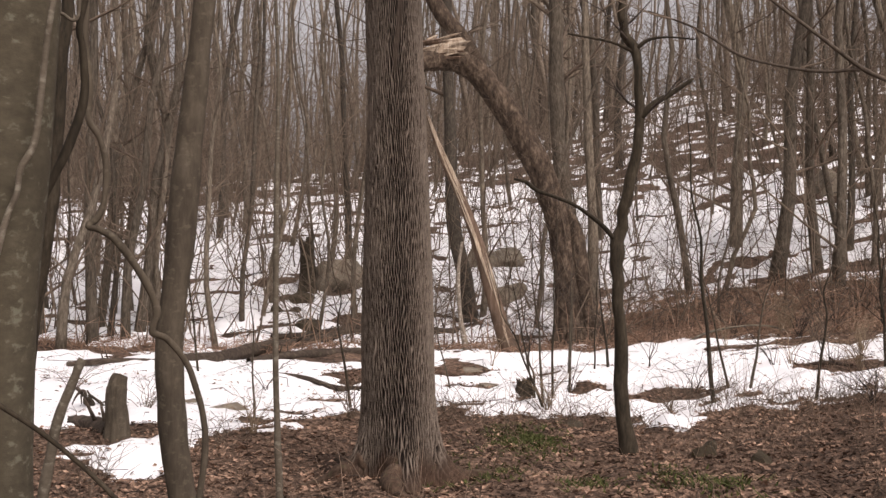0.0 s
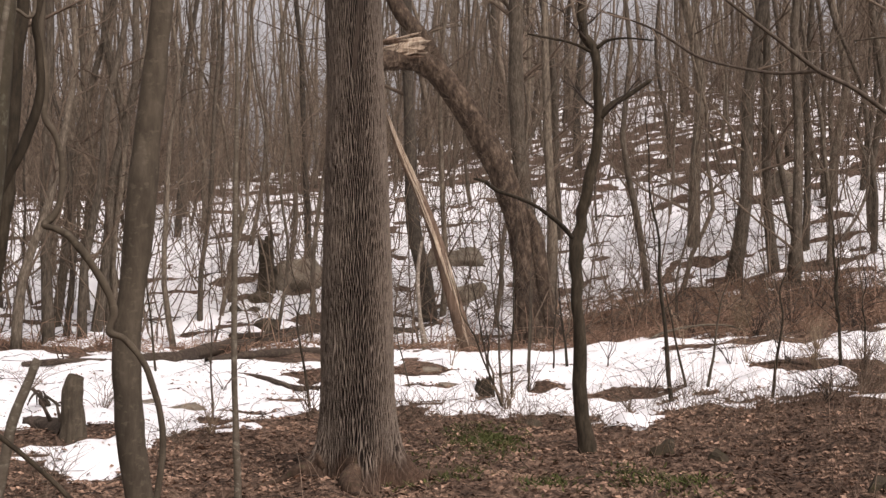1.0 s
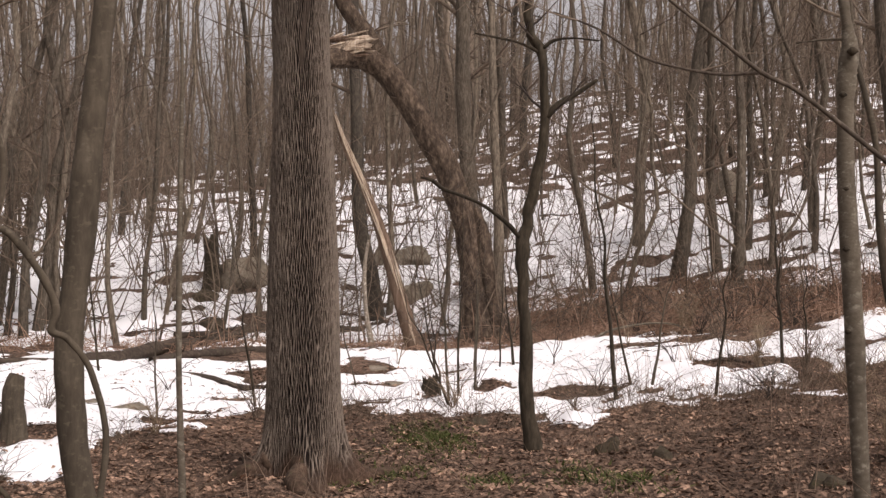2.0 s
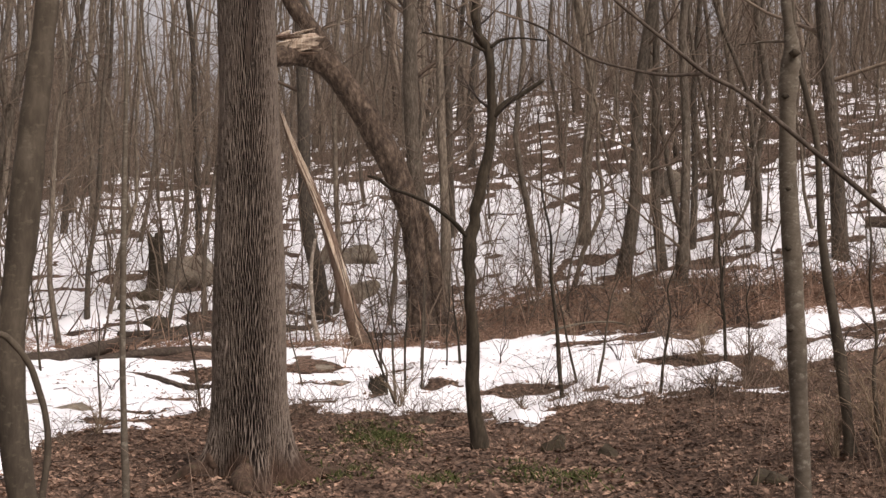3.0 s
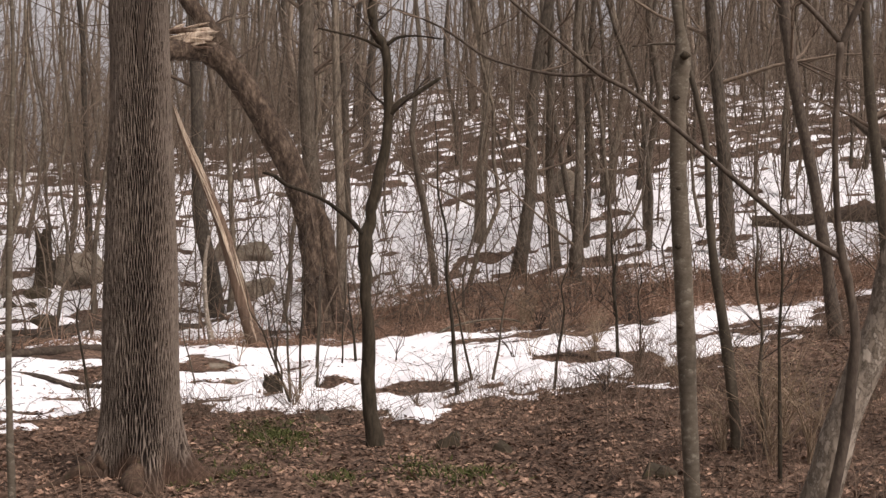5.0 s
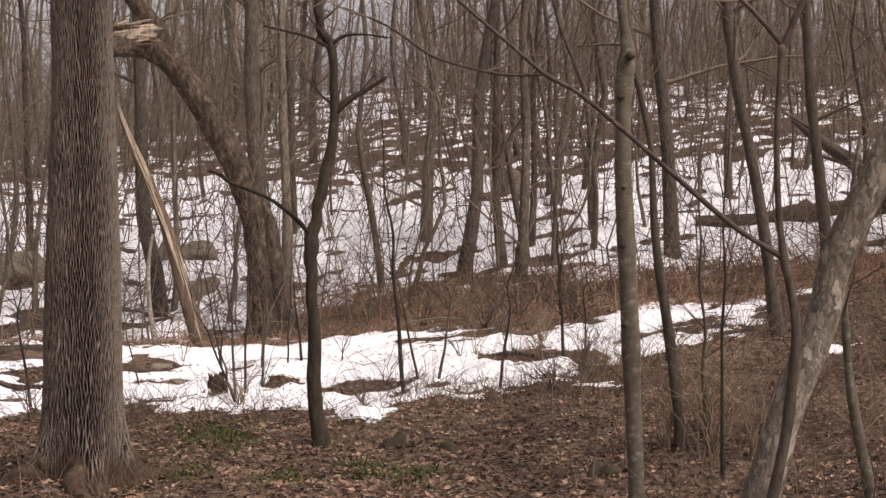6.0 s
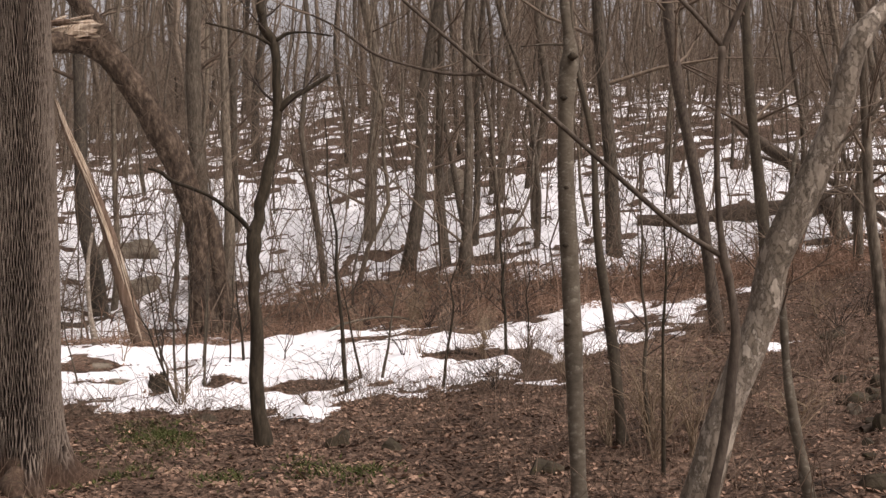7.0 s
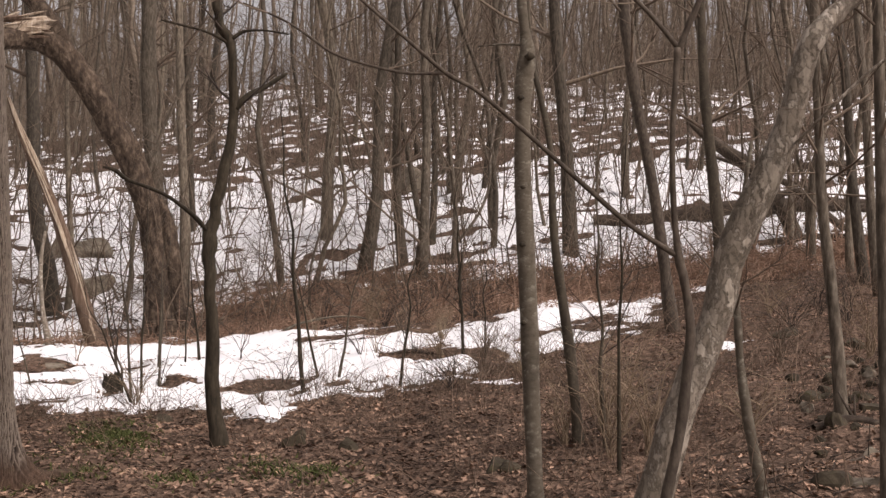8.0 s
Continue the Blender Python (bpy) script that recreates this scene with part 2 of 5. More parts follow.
MELTED = [(0.188, 19.234, 0.357, 1.070), (0.442, 17.004, 0.355, 0.397), (1.997, 16.805, 0.200, 0.260), (2.788, 15.974, 0.565, 0.233), (5.078, 16.180, 0.590, 0.500), (-3.750, 13.550, 0.420, 0.480), (-3.250, 13.700, 0.330, 0.420), (-4.150, 13.300, 0.250, 0.300), (-2.300, 12.300, 0.330, 0.900), (-2.155, 20.728, 0.726, 1.061), (-1.370, 17.992, 0.251, 0.681), (5.227, 15.696, 0.499, 0.207), (5.777, 14.986, 0.261, 0.699), (5.842, 15.201, 0.227, 0.423), (1.090, 16.075, 0.374, 0.190), (2.600, 12.300, 0.550, 0.450), (3.400, 13.300, 0.350, 0.400)]  # bare patches: x, y, half widths


def snow_depth(x, y):
    """Thickness of the old snow: below 0 it has melted."""
    x, y = np.asarray(x, float), np.asarray(y, float)
    n = fbm(x / 1.7, y / 1.1, 31, 4)
    fine = fbm(x / 0.42, y / 0.26, 32, 4)
    inside = np.minimum(y - np.interp(x, *NEAR_EDGE), np.interp(x, *FAR_EDGE) - y)
    flat = 0.11 * np.tanh(inside * 0.6) + 0.10 * n + 0.066 * fine - 0.016
    flat = flat + 0.17 * np.exp(-(((x - 8.0) / 0.24) ** 2) - ((y - 12.7) / 0.35) ** 2)
    flat = flat + 0.16 * np.exp(-(((x - 2.55) / 0.24) ** 2) - ((y - 13.6) / 0.55) ** 2)
    ragged_x, ragged_y = x + 0.22 * fbm(x / 0.45, y / 0.45, 35, 3), y + 0.30 * fbm(x / 0.45, y / 0.45, 36, 3)
    for px, py, rx, ry in MELTED:
        flat = flat - 0.24 * np.exp(-(((ragged_x - px) / rx) ** 2) - ((ragged_y - py) / ry) ** 2)
    flat = 0.7 * flat
    w = y - bank_line(x)
    start = 0.1 + 2.7 * step(2.0, 4.5, x) - 0.42 * np.clip(x - 7, 0, 7)
    fade = np.interp(x, (0, 3, 5, 8, 10, 16, 22), (22, 19, 15, 14.3, 12, 11, 9))
    cover = -0.3 + 0.64 * step(start - 0.8, start + 1.2, w) - 0.66 * step(fade - 1.6, fade + 1.4, w) + 0.24 * step(19, 23, w) * (1 - step(36, 40, w)) * step(1, 4, x) + 0.42 * step(31, 35, w) * (1 - step(8, 16, x)) + 0.05 * np.tanh((x - 3) / 6) + 0.13 * (1 - step(7, 14, w))
    ledges = 0.34 * fbm(x / 1.7, y / 0.9, 41, 4) + 0.95 * fbm(x / 0.60, y / 0.36, 43, 3)
    hill = 0.11 * np.tanh(1.7 * (cover - 0.11 + 0.95 * ledges))
    hill = np.where(w < start - 0.6, -0.2, hill)
    return np.where(w < np.minimum(1.0, start - 0.7), flat, np.maximum(hill, -0.2))


# ---- mesh helpers ----
class Mesh:
    """Collects vertices and faces for one mesh."""

    def __init__(self):
        self.v, self.f, self.n = [], {}, 0

    def add(self, verts, faces):
        self.v.append(np.asarray(verts, float).reshape(-1, 3))
        if isinstance(faces, np.ndarray):
            self.f.setdefault(faces.shape[1], []).append(faces + self.n)
        else:
            for q in faces:
                self.f.setdefault(len(q), []).append(np.array([q]) + self.n)
        self.n += len(self.v[-1])

    def loft(self, rings):
        """A skin over a stack of closed rings, (rings, points, 3)."""
        k, sides = rings.shape[:2]
        self.add(rings, ring_faces(k, sides))

    def tube(self, pts, radii, sides=6, cap=True):
        """A tapered stem along a line of points."""
        p = np.asarray(pts, float)
        self.reeds(p[None], np.asarray(radii, float)[None], sides, abs(p[1, 2] - p[0, 2]) < 0.6 * np.linalg.norm(p[1] - p[0]))
        if cap:
            first, last = self.n - sides * len(p), self.n - sides
            self.f.setdefault(sides, []).extend([np.arange(last, last + sides)[None], np.arange(first + sides - 1, first - 1, -1)[None]])

    def reeds(self, p, radii, sides=3, flat=False):
        """Many stems at once: p (stems, points, 3), radii (stems, points)."""
        d = np.empty_like(p)
        d[:, 1:-1], d[:, 0], d[:, -1] = p[:, 2:] - p[:, :-2], p[:, 1] - p[:, 0], p[:, -1] - p[:, -2]
        ref = np.array([0.05, 0.1, 1.0]) if flat else np.array([0.3, 0.9, 0.1])
        a = turned(d, ref)
        a /= np.sqrt((a * a).sum(-1, keepdims=True)) + 1e-9
        b = turned(d, a)
        b /= np.sqrt((b * b).sum(-1, keepdims=True)) + 1e-9
        m, k = p.shape[:2]
        ang = np.arange(sides) * 2 * math.pi / sides
        ring = p[:, :, None] + radii[:, :, None, None] * (np.cos(ang)[:, None] * a[:, :, None] + np.sin(ang)[:, None] * b[:, :, None])
        faces = ring_faces(k, sides)
        self.add(ring, (faces[None] + (np.arange(m) * k * sides)[:, None, None]).reshape(-1, 4) if m > 1 else faces)

    def stamp(self, other, turn, place):
        """A turned copy of another mesh."""
        verts, faces = other.packed()
        for k, q in faces.items():
            self.f.setdefault(k, []).append(q + self.n)
        self.v.append(verts @ np.asarray(turn).T + np.asarray(place))
        self.n += len(verts)

    def packed(self):
        self.v = [np.concatenate(self.v)]
        self.f = {k: [np.concatenate(q)] for k, q in self.f.items()}
        return self.v[0], {k: q[0] for k, q in self.f.items()}

    def data(self, name, material, smooth=True):
        verts, faces = self.packed()
        me = bpy.data.meshes.new(name)
        me.vertices.add(len(verts))
        me.vertices.foreach_set("co", verts.ravel())
        loops = np.concatenate([q.ravel() for q in faces.values()])
        sizes = np.concatenate([np.full(len(q), k) for k, q in faces.items()])
        me.loops.add(len(loops))
        me.loops.foreach_set("vertex_index", loops.astype(np.int32))
        me.polygons.add(len(sizes))
        me.polygons.foreach_set("loop_start", (np.cumsum(sizes) - sizes).astype(np.int32))
        me.polygons.foreach_set("use_smooth", np.full(len(sizes), bool(smooth)))
        me.update(calc_edges=True)
        me.materials.append(material)
        return me


def turned(a, b):
    """Cross products along the last axis."""
    out = np.empty(np.broadcast(a, b).shape)
    out[..., 0] = a[..., 1] * b[..., 2] - a[..., 2] * b[..., 1]
    out[..., 1] = a[..., 2] * b[..., 0] - a[..., 0] * b[..., 2]
    out[..., 2] = a[..., 0] * b[..., 1] - a[..., 1] * b[..., 0]
    return out


@functools.lru_cache(None)
def ring_faces(k, sides):
    i, j = np.meshgrid(np.arange(k - 1) * sides, np.arange(sides), indexing="ij")
    nxt = (j + 1) % sides
    return np.stack([i + j, i + nxt, i + sides + nxt, i + sides + j], -1).reshape(-1, 4)


def put(name, mesh, material, parent=None, label="", smooth=True):
    """One mesh object, a part of its parent where one is given."""
    ob = new(name, mesh.data(name, material, smooth))
    ob.parent = parent
    if label:
        tagged(ob, label)
    return ob


def holder(name, place, label, category, group="", kind=""):
    ob = new(name)
    ob.empty_display_size = 0.2
    ob.matrix_basis = Matrix.Translation(place)
    return tagged(ob, label, category, group, kind)


def smooth_line(pts, per=5):
    """Points along a smooth curve through the given ones; any number of columns."""
    p = np.asarray(pts, float)
    q = np.vstack([2 * p[0] - p[1], p, 2 * p[-1] - p[-2]])
    out = []
    for i in range(1, len(q) - 2):
        for s in np.arange(per) / per:
            a, b, c, d = q[i - 1 : i + 3]
            out.append(0.5 * (2 * b + (c - a) * s + (2 * a - 5 * b + 4 * c - d) * s * s + (3 * b - a - 3 * c + d) * s**3))
    out.append(p[-1])
    return np.array(out)


def stem(mesh, spine, sides=8, per=5, wobble=0.0, seed=0):
    """A stem through (x, y, z, radius) points, slightly uneven."""
    q = smooth_line(spine, per)
    r = np.maximum(q[:, 3], 0.002)
    if wobble:
        s = np.arange(len(q)) * 0.22
        q[:, 0] += r * wobble * fbm(s, s * 0 + seed, seed, 2)
        q[:, 1] += r * wobble * fbm(s, s * 0 + seed + 9, seed, 2)
        r = r * (1 + 0.12 * fbm(s * 1.3, s * 0 + seed + 5, seed, 2))
    mesh.tube(q[:, :3], r, sides)
    return q


def rough_stem(mesh, spine, sides=40, per=12, depth=0.07, seed=0):
    """A stem with shaggy bark: ridges and scales stand out from its surface."""
    q = smooth_line(spine, per)
    p, r = q[:, :3], np.maximum(q[:, 3], 0.002)
    d = np.gradient(p, axis=0)
    a = turned(d, np.array([0.3, 0.9, 0.1]))
    a /= np.linalg.norm(a, axis=1)[:, None]
    b = turned(d, a)
    b /= np.linalg.norm(b, axis=1)[:, None]
    along = np.concatenate([[0], np.cumsum(np.linalg.norm(np.diff(p, axis=0), axis=1))])[:, None]
    ang = np.arange(sides)[None] * 2 * math.pi / sides
    c, s = np.cos(ang), np.sin(ang)
    ridge = fbm(c * 9 + seed, s * 9 + along * 2.5, seed, 3) + 0.7 * fbm(c * 22 + seed, s * 22 + along * 9, seed + 5, 2)
    swell = fbm(c * 1.2 + seed, s * 1.2 + along * 0.9, seed + 9, 2)
    R = r[:, None] * (1 + depth * ridge + 0.09 * swell)
    mesh.loft(p[:, None] + R[..., None] * (c[..., None] * a[:, None] + s[..., None] * b[:, None]))
    return q


def twigs(mesh, rng, start, heading, length, radius, depth, sides=4, spread=0.9, rise=0.25, kids=4):
    """A branch that forks again and again."""
    n = 2 + min(depth, 2)
    p, d = np.array(start, float), np.array(heading, float)
    pts, rad = [p.copy()], [radius]
    for i in range(n - 1):
        d = d + rng.normal(0, 0.16, 3) + np.array([0, 0, rise * 0.3])
        d /= np.linalg.norm(d)
        p = p + d * length / (n - 1)
        pts.append(p.copy())
        rad.append(radius * (1 - 0.8 * (i + 1) / (n - 1)))
    mesh.tube(pts, rad, sides, cap=False)
    if depth > 0:
        for k in range(kids):
            s = rng.uniform(0.25, 0.98) * (n - 1)
            i = min(int(s), n - 2)
            q = pts[i] + (pts[i + 1] - pts[i]) * (s - i)
            h = (pts[i + 1] - pts[i]) / np.linalg.norm(pts[i + 1] - pts[i]) + rng.normal(0, spread * 0.6, 3)
            h /= np.linalg.norm(h)
            twigs(mesh, rng, q, h, length * rng.uniform(0.35, 0.65), radius * 0.5, depth - 1, 3, spread, rise, kids)


def forest_tree(rng, height, radius, depth=1, limbs=16, sides=7, first=0.28, sway=0.012, kids=3):
    """Trunk and crown of a bare, slender forest tree, as two meshes."""
    trunk, crown = Mesh(), Mesh()
    n = 10
    z = np.linspace(0, 1, n) ** 1.05
    drift = np.cumsum(rng.normal(0, sway, (n, 2)), axis=0) * height + np.outer(z * z, rng.normal(0, 3.0 * sway, 2)) * height
    drift -= drift[0]
    pts = np.column_stack([drift, z * height])
    pts[0, 2] = -0.35
    rad = radius * (1 - 0.86 * z**1.1)
    rad[0] *= 1.25
    rad[1] *= 1.02
    fine = smooth_line(np.column_stack([pts, rad]), 2)
    trunk.tube(fine[:, :3], fine[:, 3], sides)
    for k in range(limbs):
        s = first + (1 - first) * ((k + rng.uniform(0, 1)) / limbs) ** 1.7
        i = min(int(s * (len(fine) - 1)), len(fine) - 2)
        q = fine[i] + (fine[i + 1] - fine[i]) * rng.uniform(0, 1)
        a = rng.uniform(0, 2 * math.pi)
        h = np.array([math.cos(a), math.sin(a), rng.uniform(0.0, 1.3)])
        h /= np.linalg.norm(h)
        ln = (0.5 + height * rng.uniform(0.05, 0.16)) * (1.25 - 0.7 * s)
        twigs(crown, rng, q[:3], h, ln, max(0.007, q[3] * rng.uniform(0.16, 0.36)), depth, 4, 1.0, 0.3, kids)
    return trunk, crown


def grid(name, xs, ys, height, material, label, kind, category, keep=None):
    """A sheet over the plan; keep: where it is deep enough below the ground it is left out."""
    X, Y = np.meshgrid(xs, ys)
    Z = height(X, Y)
    m = Mesh()
    w = len(xs)
    idx = (np.arange(len(ys) - 1)[:, None] * w + np.arange(w - 1)[None]).ravel()
    quads = np.column_stack([idx, idx + 1, idx + w + 1, idx + w])
    if keep:
        quads = quads[(keep(X, Y).ravel() > -0.03)[quads].any(axis=1)]
        used, quads = np.unique(quads, return_inverse=True)
        quads = quads.reshape(-1, 4)
        X, Y, Z = X.ravel()[used], Y.ravel()[used], Z.ravel()[used]
    m.add(np.column_stack([X.ravel(), Y.ravel(), Z.ravel()]), quads)
    ob = put(name, m, material)
    return tagged(ob, label, category, "", kind)


def graded(*runs):
    """Values from (start, end, spacing) runs, end to end."""
    out = [np.arange(a, b - 1e-6, s) for a, b, s in runs]
    return np.concatenate(out + [np.array([runs[-1][1]])])


# ---- the ground: one sheet from behind the camera to the horizon ----
gx = graded((-900, -200, 100), (-200, -60, 14), (-60, -18, 1.5), (-18, 30, 0.2), (30, 75, 1.5), (75, 200, 14), (200, 900, 100))
gy = graded((-400, -60, 60), (-60, -8, 4), (-8, 5, 0.5), (5, 30, 0.15), (30, 60, 0.4), (60, 110, 1.5), (110, 200, 14), (200, 1200, 100))
grid("ground", gx, gy, land, GROUND, "brown forest floor of dead leaves and soil", "structure", "ground")

sx, sy = graded((-14, 14, 0.07)), graded((9.5, 23.5, 0.07))
grid("snow_flat", sx, sy, lambda x, y: land(x, y) + np.clip(snow_depth(x, y), -0.3, 1) , SNOW, "patch of old melting snow on the flat", "structure", "snow", snow_depth)
hx, hy = graded((-60, -22, 0.5), (-22, -14, 0.25), (-14, 24, 0.13), (24, 34, 0.25), (34, 70, 0.5)), graded((19.0, 42, 0.13), (42, 60, 0.25), (60, 95, 0.5))
grid("snow_hillside", hx, hy, lambda x, y: land(x, y) + np.clip(snow_depth(x, y), -0.3, 1), SNOW, "broken snow lying between ledges on the wooded hillside", "structure", "snow", snow_depth)


# ---- the great furrowed trunk ----
def furrowed_trunk(spine):
    """A thick trunk whose bark stands in interlacing vertical ridges, with root flares."""
    q = smooth_line(spine, 40)
    zs = np.arange(q[0, 2], 4.5, 0.022)
    low = np.column_stack([np.interp(zs, q[:, 2], q[:, k]) for k in range(4)])
    around, k = 690, len(zs)
    ang = np.arange(around) * 2 * math.pi / around
    A, up = np.meshgrid(ang, zs - zs[0] - 0.12)
    # two families of slanting ridges cross and part again, so that they interlace in long diamonds
    cells = 82
    u, v = A / (2 * math.pi) * cells, up / 0.125
    ca, sa = np.cos(A), np.sin(A)
    w1 = 0.60 * fbm(ca * 4 + 7, sa * 4 + up * 3.0, 61, 3) + 0.32 * fbm(ca * 11 + 3, sa * 11 + up * 9, 67, 2)
    w2 = 0.60 * fbm(ca * 4 + 17, sa * 4 + up * 3.0, 62, 3) + 0.32 * fbm(ca * 11 + 23, sa * 11 + up * 9, 68, 2)
    t1 = np.abs((u + 0.5 * v + w1) % 1.0 - 0.5) * 2
    t2 = np.abs((u - 0.5 * v + w2) % 1.0 - 0.5) * 2
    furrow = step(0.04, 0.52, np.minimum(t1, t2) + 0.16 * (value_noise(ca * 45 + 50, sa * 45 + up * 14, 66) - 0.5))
    # a smooth healed scar high on the side that faces the clearing
    scar = np.exp(-(((A - 4.90) / 0.30) ** 2) - ((up - 4.05 - 0.25 * np.sin(A * 9)) / 0.24) ** 2)
    furrow = furrow + (0.5 - furrow) * 0.85 * step(0.35, 0.7, scar)
    cracks = value_noise(ca * 60 + 80, sa * 60 + up * 20, 64)
    fade = 0.35 + 0.65 * step(0.04, 0.36, up + 0.12 * fbm(ca * 3, sa * 3, 69, 2))
    R = low[:, 3][:, None] - 0.026 * furrow * fade + 0.012 * (cracks - 0.5)
    lobes = 0.5 + 0.5 * np.cos(A * 5 + 0.6 + 0.4 * np.sin(A * 2))
    R = R * (1 + np.exp(-np.clip(up, 0, 9) / 0.20) * (1.05 * lobes**2.6 - 0.10) + 0.035 * fbm(np.cos(A) + 3, up * 1.2 + np.sin(A), 65, 2))
    P = np.stack([low[:, 0][:, None] + R * np.cos(A), low[:, 1][:, None] + R * np.sin(A), zs[:, None] + 0 * A], -1)
    # plate drives the bark colour: lowest in the furrows, highest on the ridges
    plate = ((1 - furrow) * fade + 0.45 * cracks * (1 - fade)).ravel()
    m = Mesh()
    m.loft(P)
    rest = np.vstack([low[-1:], q[q[:, 2] > 4.55]])[::4]
    m.tube(rest[:, :3], rest[:, 3], 18)
    worn = np.concatenate([(1 - (fade - 0.35) / 0.65).ravel(), np.zeros(m.n - len(plate))])
    return m, q, np.concatenate([plate, np.full(m.n - len(plate), 0.5)]), worn


def local(spine):
    """The spine seen from its own foot, and that foot."""
    s = np.asarray(spine, float)
    foot = Vector((s[0, 0], s[0, 1], s[0, 2]))
    s[:, :3] -= np.array(foot)
    return s, foot


rng = np.random.default_rng(7)
spine, foot = local([(-0.421, 11.042, -0.628, 0.442), (-0.415, 11.042, -0.456, 0.385), (-0.405, 11.043, -0.138, 0.359), (-0.405, 11.043, 0.272, 0.339), (-0.410, 11.042, 0.785, 0.326), (-0.415, 11.042, 1.810, 0.298), (-0.425, 11.042, 2.835, 0.264), (-0.451, 11.041, 3.860, 0.254), (-0.482, 11.039, 5.398, 0.231), (-0.492, 11.039, 8.472, 0.195), (-0.431, 11.042, 11.550, 0.154), (-0.482, 11.039, 15.135, 0.103), (-0.431, 11.042, 18.726, 0.046)])
tree = holder("great_tree", foot, "massive old tree with deeply furrowed grey-brown bark on leaf litter", "tree")
m, q, plate, worn = furrowed_trunk(spine)
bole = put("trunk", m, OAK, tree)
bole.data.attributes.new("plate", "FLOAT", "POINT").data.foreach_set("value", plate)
bole.data.attributes.new("worn", "FLOAT", "POINT").data.foreach_set("value", worn)
for k in range(7):
    a = (2 * math.pi * k - 0.6) / 5 + (0.35 if k > 4 else 0.0)
    m = Mesh()
    reach, w = rng.uniform(1.0, 1.7), np.linspace(0, 1, 7)
    turn = a + 0.25 * np.sin(w * 3 + k)
    rr = 0.30 + reach * w * 0.62
    gx, gy = rr * np.cos(turn), rr * np.sin(turn)
    gz = land(gx + foot.x, gy + foot.y) - foot.z + 0.03 - 0.06 * w + 0.13 * np.exp(-w * 5)
    stem(m, np.column_stack([gx, gy, gz, 0.105 * (1 - 0.78 * w) * (1 + 0.2 * math.sin(k * 2.1))]), 14, 5, 0.3, 120 + k)
    put("root", m, ROOT_BARK, tree)
crown = Mesh()
for k in range(26):
    i = int(len(q) * rng.uniform(0.72, 0.98))
    a = rng.uniform(0, 6.28)
    twigs(crown, rng, q[i, :3], np.array([math.cos(a), math.sin(a), 0.7]) / 1.22, rng.uniform(2.5, 5.0), max(0.03, q[i, 3] * 0.4), 2, 5, 0.9, 0.3, 4)
put("crown", crown, TWIG, tree)


# ---- the other trees that stand near ----
def near_tree(name, label, spine, material, sides=14, limbs=(), crown=0, seed=0, wobble=0.05, twig=TWIG, low=0.6, reach=1.0, category="tree"):
    """A tree along its own bent line, with limbs of their own and a crown of twigs."""
    s, foot = local(spine)
    t = holder(name, foot, label, category)
    m = Mesh()
    q = stem(m, s, sides, 6, wobble, seed)
    put("trunk", m, material, t)
    for part_name, line in limbs:
        b = Mesh()
        w = np.asarray(line, float)
        w[:, :3] -= np.array(foot)
        stem(b, w, 7, 5, 0.15, seed + 3)
        limb = put(part_name, b, LIGHT_BARK if part_name == "clinging_vine" else DARK_BARK if part_name == "knot" else material, t)
        if part_name == "branch":
            r2 = np.random.default_rng(seed + 40)
            fine = smooth_line(w, 5)
            for k in range(7):
                i = int(len(fine) * r2.uniform(0.2, 0.95))
                sprig = Mesh()
                twigs(sprig, r2, fine[i, :3], r2.normal(0, 1, 3) * 0.6 + np.array([0, 0, 0.5]), r2.uniform(0.15, 0.5) * reach, 0.004, 2, 3, 0.9, 0.2, 2)
                put("twig", sprig, twig, limb)
    if crown:
        c = Mesh()
        r2 = np.random.default_rng(seed + 11)
        for k in range(crown):
            i = min(int(len(q) * r2.uniform(low, 0.99)), len(q) - 1)
            a = r2.uniform(0, 6.28)
            twigs(c, r2, q[i, :3], np.array([math.cos(a), math.sin(a), 0.6]) / 1.17, r2.uniform(0.5, 1.3) * reach, max(0.005, q[i, 3] * 0.35), 2, 4, 0.9, 0.25, 3)
        put("crown", c, twig, t)
    return t


near_tree("maple_tree", "smooth grey maple trunk spotted with pale lichen", [(-1.451, 3.735, -0.279, 0.203), (-1.443, 3.738, 0.838, 0.176), (-1.442, 3.739, 1.064, 0.176), (-1.432, 3.742, 1.411, 0.176), (-1.413, 3.746, 1.671, 0.176), (-1.394, 3.749, 1.845, 0.175), (-1.376, 3.756, 2.107, 0.173), (-1.360, 3.762, 2.370, 0.171), (-1.329, 3.773, 2.723, 0.158), (-1.290, 3.786, 3.254, 0.139)], GREY_BARK, 40, [("clinging_vine", [(-1.300, 3.549, 1.585, 0.010), (-1.275, 3.558, 1.693, 0.010), (-1.249, 3.568, 1.767, 0.010), (-1.240, 3.571, 1.834, 0.010), (-1.207, 3.582, 1.901, 0.010), (-1.192, 3.587, 1.985, 0.010), (-1.180, 3.591, 2.118, 0.010), (-1.168, 3.595, 2.236, 0.010), (-1.152, 3.600, 2.337, 0.010)])], 10, 21, 0.0, TWIG, 0.85, 2.0)
